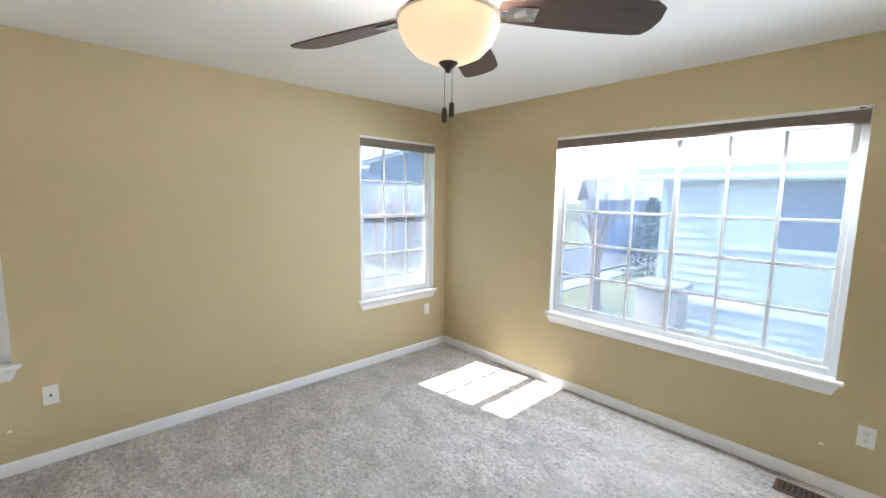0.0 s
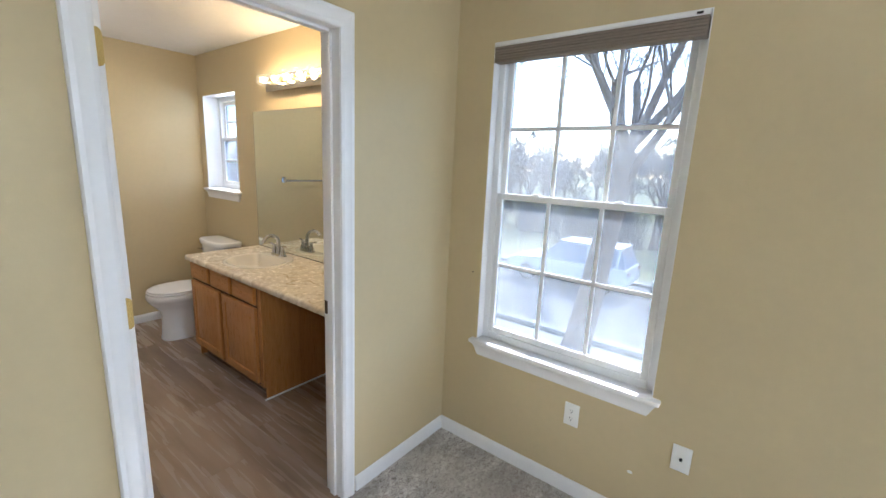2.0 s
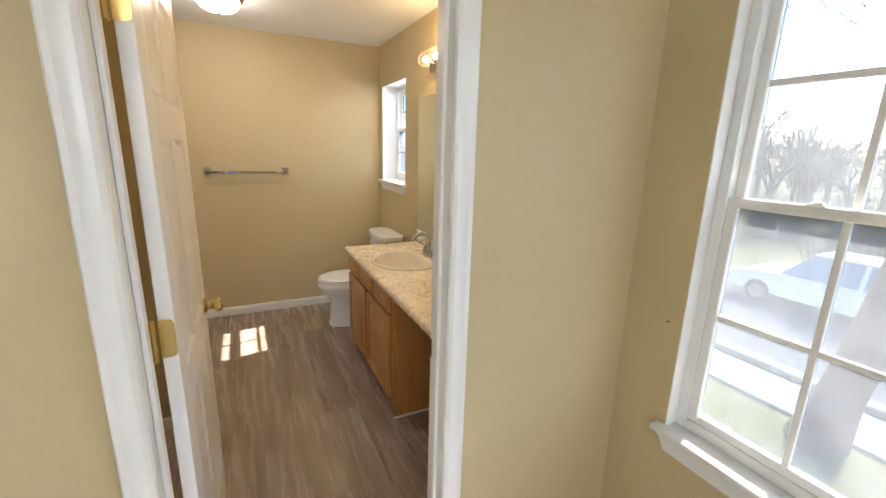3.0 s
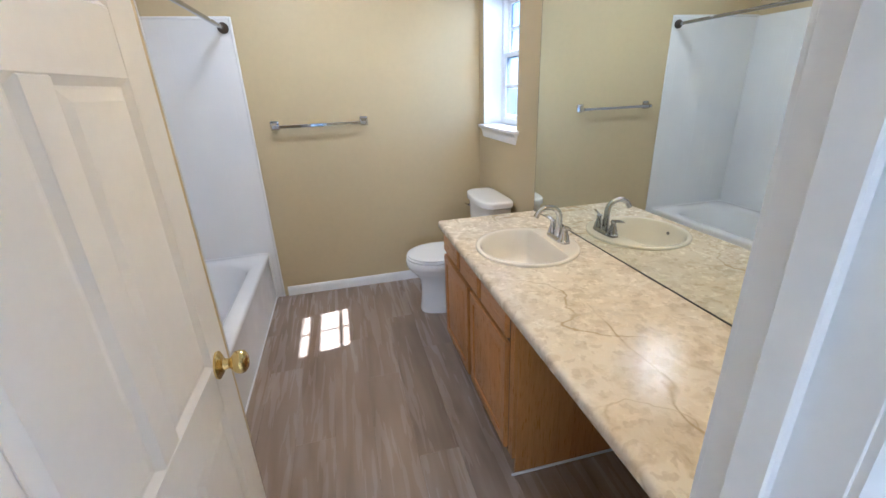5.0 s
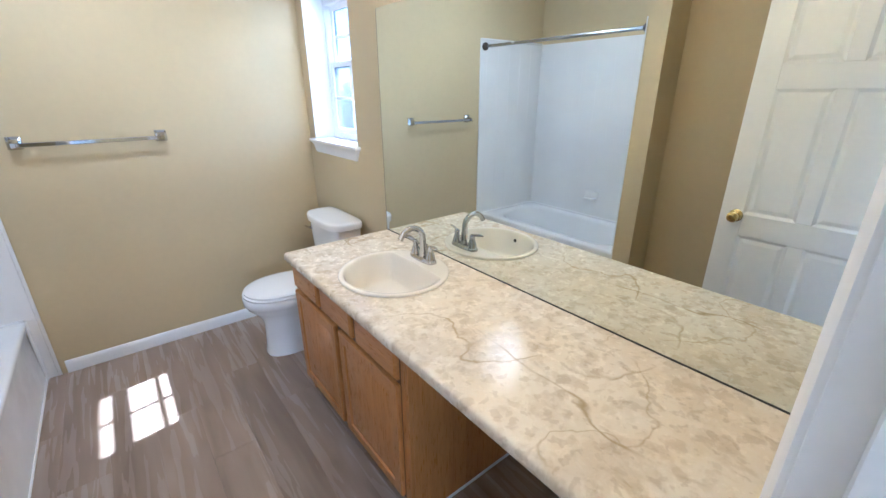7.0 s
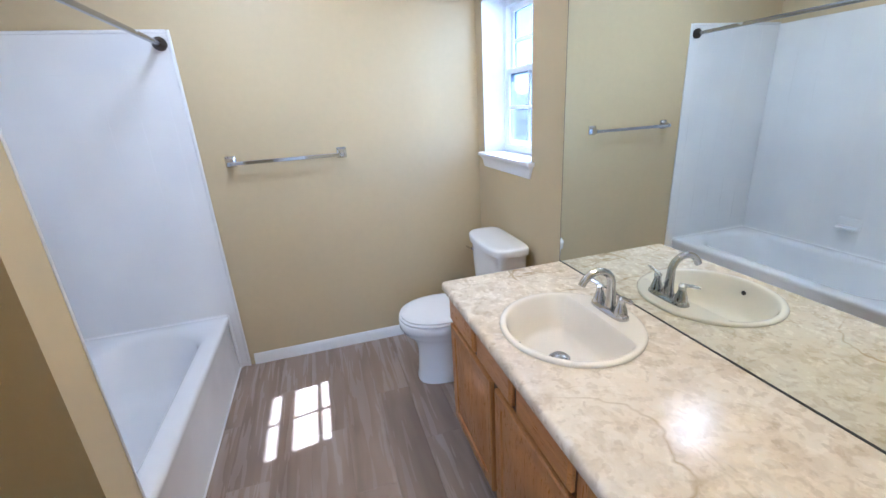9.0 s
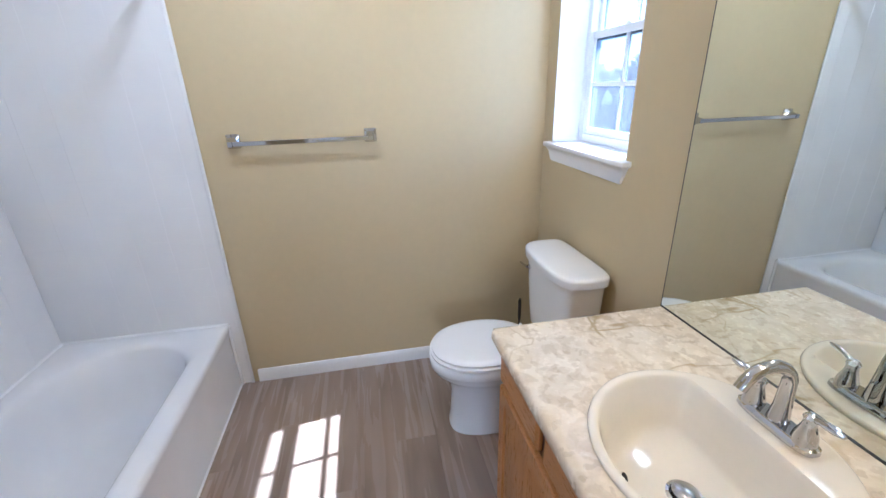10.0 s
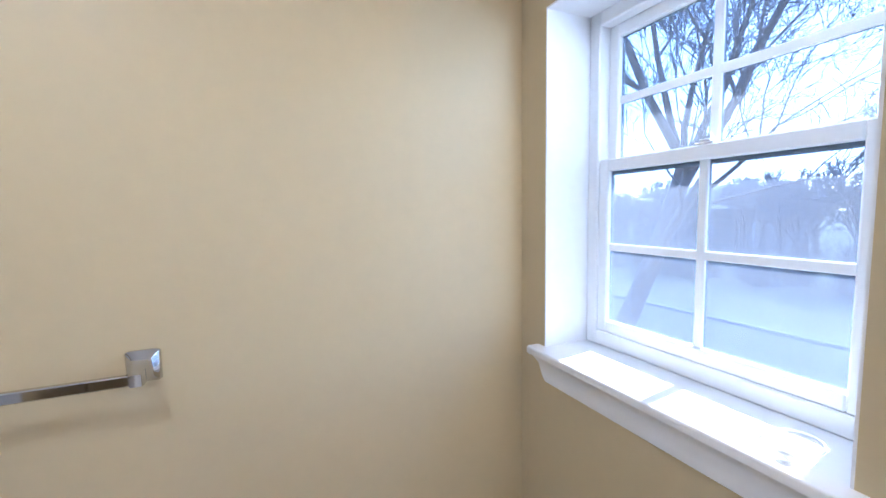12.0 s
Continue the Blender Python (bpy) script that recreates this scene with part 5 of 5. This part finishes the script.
def house_window(root, at, w, h, slider=True, blind=False):
    f = bmesh.new()
    for a in ((-0.09, 0, 0, h), (w, w + 0.09, 0, h), (-0.09, w + 0.09, -0.09, 0), (-0.09, w + 0.09, h, h + 0.09)):
        box(f, a[0], a[1], -0.05, 0.01, a[2], a[3])
    wdw = part("window", f, TRIM, root, "white window trim", 20, at)
    part("pane", cube(0, w, -0.012, -0.004, 0, h), HGLASS, wdw)
    if blind:
        part("blind", cube(0.01, w / 2 - 0.03, -0.020, -0.0125, 0, h), BLIND, wdw, "pale drawn blind")
    if slider:
        part("sash", cube(w / 2 - 0.03, w / 2 + 0.03, -0.035, -0.013, 0, h), TRIM, wdw)
    else:
        part("sash", cube(0, w, -0.035, -0.013, h / 2 - 0.03, h / 2 + 0.03), TRIM, wdw)
    return wdw


def lap_siding(bm, x0, x1, z0, z1, pitch=0.2, gable=None):
    """Lapped boards on the plane y = 0, facing -y; gable: (x of ridge, rise) narrows the boards above z1."""
    z = z0
    while z < z1 - 1e-3 or (gable and z < z1 + gable[1] - pitch):
        a, b = x0, x1
        if gable and z > z1:
            k = min(1, (z + pitch - z1) / gable[1])
            a, b = x0 + (gable[0] - x0) * k, x1 - (x1 - gable[0]) * k
        v = [bm.verts.new(p) for p in ((a, -0.03, z), (b, -0.03, z), (b, -0.004, z + pitch), (a, -0.004, z + pitch), (a, 0, z), (b, 0, z))]
        bm.faces.new((v[0], v[1], v[2], v[3]))
        bm.faces.new((v[4], v[5], v[1], v[0]))
        z += pitch


def house(name, at, w, d, wall_h, rise, siding, label, wins, gable_front=True, pitch=0.2):
    """A house whose front is the plane y = 0 facing -y, from x = 0 to w."""
    root = thing(name, at, label, "house", "houses")
    core = cube(0, w, 0, d, -0.2, wall_h)
    part("wall", core, siding, root)
    sid = bmesh.new()
    lap_siding(sid, 0, w, 0.0, wall_h, pitch, (w / 2, rise) if gable_front else None)
    part("siding", sid, siding, root, "", None)
    o = 0.45
    r = bmesh.new()
    if gable_front:
        for s in (-1, 1):
            x_e = -o if s < 0 else w + o
            drop = rise * o / (w / 2)
            lo, hi = (x_e, wall_h - drop), (w / 2, wall_h + rise)
            rings(r, [[(lo[0], y, lo[1]), (hi[0], y, hi[1]), (hi[0], y, hi[1] + 0.16), (lo[0], y, lo[1] + 0.16)] for y in (-o, d + o)])
        tri = bmesh.new()
        tri.faces.new([tri.verts.new(p) for p in ((0, -0.002, wall_h), (w, -0.002, wall_h), (w / 2, -0.002, wall_h + rise))])
        part("gable", tri, siding, root, "", None)
        for s in (-1, 1):
            x_e = -o if s < 0 else w + o
            drop = rise * o / (w / 2)
            b = bmesh.new()
            rings(b, [[(x_e, y, wall_h - drop - 0.12), (w / 2, y, wall_h + rise - 0.12), (w / 2, y, wall_h + rise + 0.05), (x_e, y, wall_h - drop + 0.05)] for y in (-o - 0.03, -o)])
            part("bargeboard", b, TRIM, root, "white bargeboard")
    else:
        for s in (0, 1):
            y_e = -o if s == 0 else d + o
            drop = rise * o / (d / 2)
            rings(r, [[(x, y_e, wall_h - drop), (x, d / 2, wall_h + rise), (x, d / 2, wall_h + rise + 0.16), (x, y_e, wall_h - drop + 0.16)] for x in (-o, w + o)])
        part("fascia", cube(-o, w + o, -o - 0.03, -o, wall_h - rise * o / (d / 2) - 0.1, wall_h - rise * o / (d / 2) + 0.14), siding, root)
        part("soffit", cube(-o, w + o, -o, 0, wall_h - 0.16, wall_h - 0.12), siding, root)
    part("roof", r, ROOF, root)
    for x, z, ww, hh, sl in wins:
        house_window(root, pose(x, -0.03, z), ww, hh, sl, name == "neighbour_house")
    for x in (-0.02, w - 0.10):
        part("corner_board", cube(x, x + 0.12, -0.05, 0.06, 0, wall_h), TRIM if name != "neighbour_house" else siding, root)
    return root


# across the street, seen through the narrow bedroom window
gh = house("gable_house", pose(15.2, 22.0, G), 13.0, 10.0, 6.1, 1.9, SIDING, "two-storey blue-grey house with a low gable", ((3.3, 3.9, 1.3, 1.1, True), (6.0, 3.85, 1.3, 1.2, True), (6.2, 1.1, 1.2, 1.1, True), (10.2, 3.85, 1.3, 1.2, True), (10.2, 1.1, 1.3, 1.2, True)))
stair = thing("deck_stair", pose(17.2, 20.6, G), "redwood deck with stairs on the front of the house", "stairs")
part("deck_floor", cube(0, 3.2, 0, 1.35, 2.75, 2.9), REDWOOD, stair)
for x in (0.1, 1.6, 3.1):
    part("post", cube(x - 0.06, x + 0.06, 0.05, 0.17, 0, 3.9), REDWOOD, stair)
part("handrail", cube(0, 3.2, 0.06, 0.14, 3.82, 3.9), REDWOOD, stair)
for i in range(20):
    part("baluster", cube(0.1 + i * 0.155, 0.14 + i * 0.155, 0.09, 0.13, 2.95, 3.82), REDWOOD, stair)
run = bmesh.new()
rings(run, [[(3.2, y, 2.9), (5.9, y, 0.05), (5.9, y, 0.35), (3.2, y, 3.2)] for y in (0.05, 0.13)])
part("stringer", run, REDWOOD, stair)
for i in range(13):
    part("tread", cube(3.2 + i * 0.21, 3.46 + i * 0.21, 0.14, 1.2, 2.72 - i * 0.2, 2.76 - i * 0.2), REDWOOD, stair)

# beside the bedroom, seen through the wide window: its side wall runs along y
house("neighbour_house", pose(10.9, 0.10, G, 0, 0, -90), 12.0, 9.0, 5.05, 2.0, SIDING_P, "pale blue neighbour house close beside the bedroom", ((1.15, 3.52, 1.65, 1.20, True), (7.5, 3.52, 1.5, 1.2, True)), False, 0.18)
band = solid("band_course", cube(10.84, 10.87, -11.8, 0.0, -0.52, -0.34, 0.004), TRIM, "white band board along the neighbour house", "trim", "structure")
pil = thing("gate_pillar", pose(10.2, -0.25, G), "tan stucco pillar beside the neighbour house", "pillar")
part("shaft", cube(-0.3, 0.3, -0.4, 0.4, 0, 2.6, 0.02), STUCCO, pil)
part("cap", cube(-0.36, 0.36, -0.46, 0.46, 2.6, 2.72, 0.02), CONC, pil, "pale concrete cap")

# further off down the street
house("far_house", pose(34, 13.5, G, 0, 0, -55), 11.0, 9.0, 4.4, 2.0, SIDING_B, "dark blue house down the street", ((2.0, 2.6, 1.3, 1.1, True), (6.5, 2.6, 1.3, 1.1, True)), False)
house("far_house", pose(-40, 42, G), 14.0, 9.0, 4.2, 2.4, STUCCO, "low tan house behind the bare thicket", ((2.0, 1.2, 1.5, 1.2, True), (8.5, 1.2, 1.5, 1.2, True)), False)


def car(at, paint, label, suv=True):
    """A parked car, nose to +x, wheels on z = 0."""
    root = thing("car", at, label, "car", "parked cars")
    L, W, hh = 4.6, 0.92, 1.72 if suv else 1.45
    bd = bmesh.new()
    prof = [(-2.28, 0.45), (-2.32, 0.75), (-2.22, 1.00), (-0.9 if not suv else -2.15, 1.04), (1.0, 1.00), (1.9, 0.92), (2.25, 0.78), (2.30, 0.48), (2.1, 0.32), (-2.1, 0.32)]
    loops = []
    for y, k in ((-W, 0.93), (-W + 0.06, 1.0), (W - 0.06, 1.0), (W, 0.93)):
        loops.append([(x * (1 if abs(y) < W else 0.985), y, 0.62 + (z - 0.62) * k) for x, z in prof])
    rings(bd, loops)
    part("body", bd, paint, root, "", 30)
    cabn = bmesh.new()
    if suv:
        lo, hi = (-2.18, 0.95), (-1.95, 0.25)
    else:
        lo, hi = (-1.75, 1.0), (-0.95, 0.2)
    rings(cabn, [[(lo[0], -0.86, 1.02), (lo[1], -0.86, 1.02), (lo[1], 0.86, 1.02), (lo[0], 0.86, 1.02)], [(hi[0], -0.66, hh - 0.05), (hi[1], -0.66, hh - 0.05), (hi[1], 0.66, hh - 0.05), (hi[0], 0.66, hh - 0.05)]])
    part("windows", cabn, HGLASS, root, "dark car windows")
    part("roof", cube(hi[0] - 0.04, hi[1] + 0.04, -0.68, 0.68, hh - 0.06, hh, 0.025, 2), paint, root)
    for x in (hi[0] + 0.05, (hi[0] + hi[1]) / 2):
        pl = bmesh.new()
        for s in (-1, 1):
            rings(pl, [[(x - 0.05, s * 0.875, 1.0), (x + 0.05, s * 0.875, 1.0), (x + 0.05, s * 0.845, 1.0), (x - 0.05, s * 0.845, 1.0)], [(x - 0.05, s * 0.675, hh - 0.05), (x + 0.05, s * 0.675, hh - 0.05), (x + 0.05, s * 0.645, hh - 0.05), (x - 0.05, s * 0.645, hh - 0.05)]])
        part("door_pillar", pl, paint, root)
    for x in (-1.45, 1.42):
        for s in (-1, 1):
            wl = part("wheel", lathe(bmesh.new(), [(0.001, s * 0.70), (0.33, s * 0.70), (0.35, s * 0.74), (0.35, s * 0.90), (0.32, s * 0.935), (0.22, s * 0.935), (0.001, s * 0.91)], (0, 0, 0), 28, "y", True, True), RUBBER, root, "black tyre", 30, pose(x, 0, 0.35))
            part("rim", lathe(bmesh.new(), [(0.215, s * 0.936), (0.20, s * 0.945), (0.06, s * 0.93), (0.001, s * 0.945)], (0, 0, 0), 20, "y"), STEELG, wl)
    for s in (-1, 1):
        part("headlight", cube(2.16, 2.285, s * 0.55 - 0.2, s * 0.55 + 0.2, 0.66, 0.80, 0.02, 2), CHROME, root)
        part("tail_light", cube(-2.30, -2.20, s * 0.75 - 0.1, s * 0.75 + 0.1, 0.72, 0.95, 0.02, 2), REDWOOD, root)
    return root


car(pose(-4.2, 13.6, G + 0.02, 0, 0, 180), CARW, "white parked sport utility car at the far kerb")
car(pose(1.1, 13.6, G + 0.02, 0, 0, 180), CARD, "dark parked saloon car at the far kerb", False)
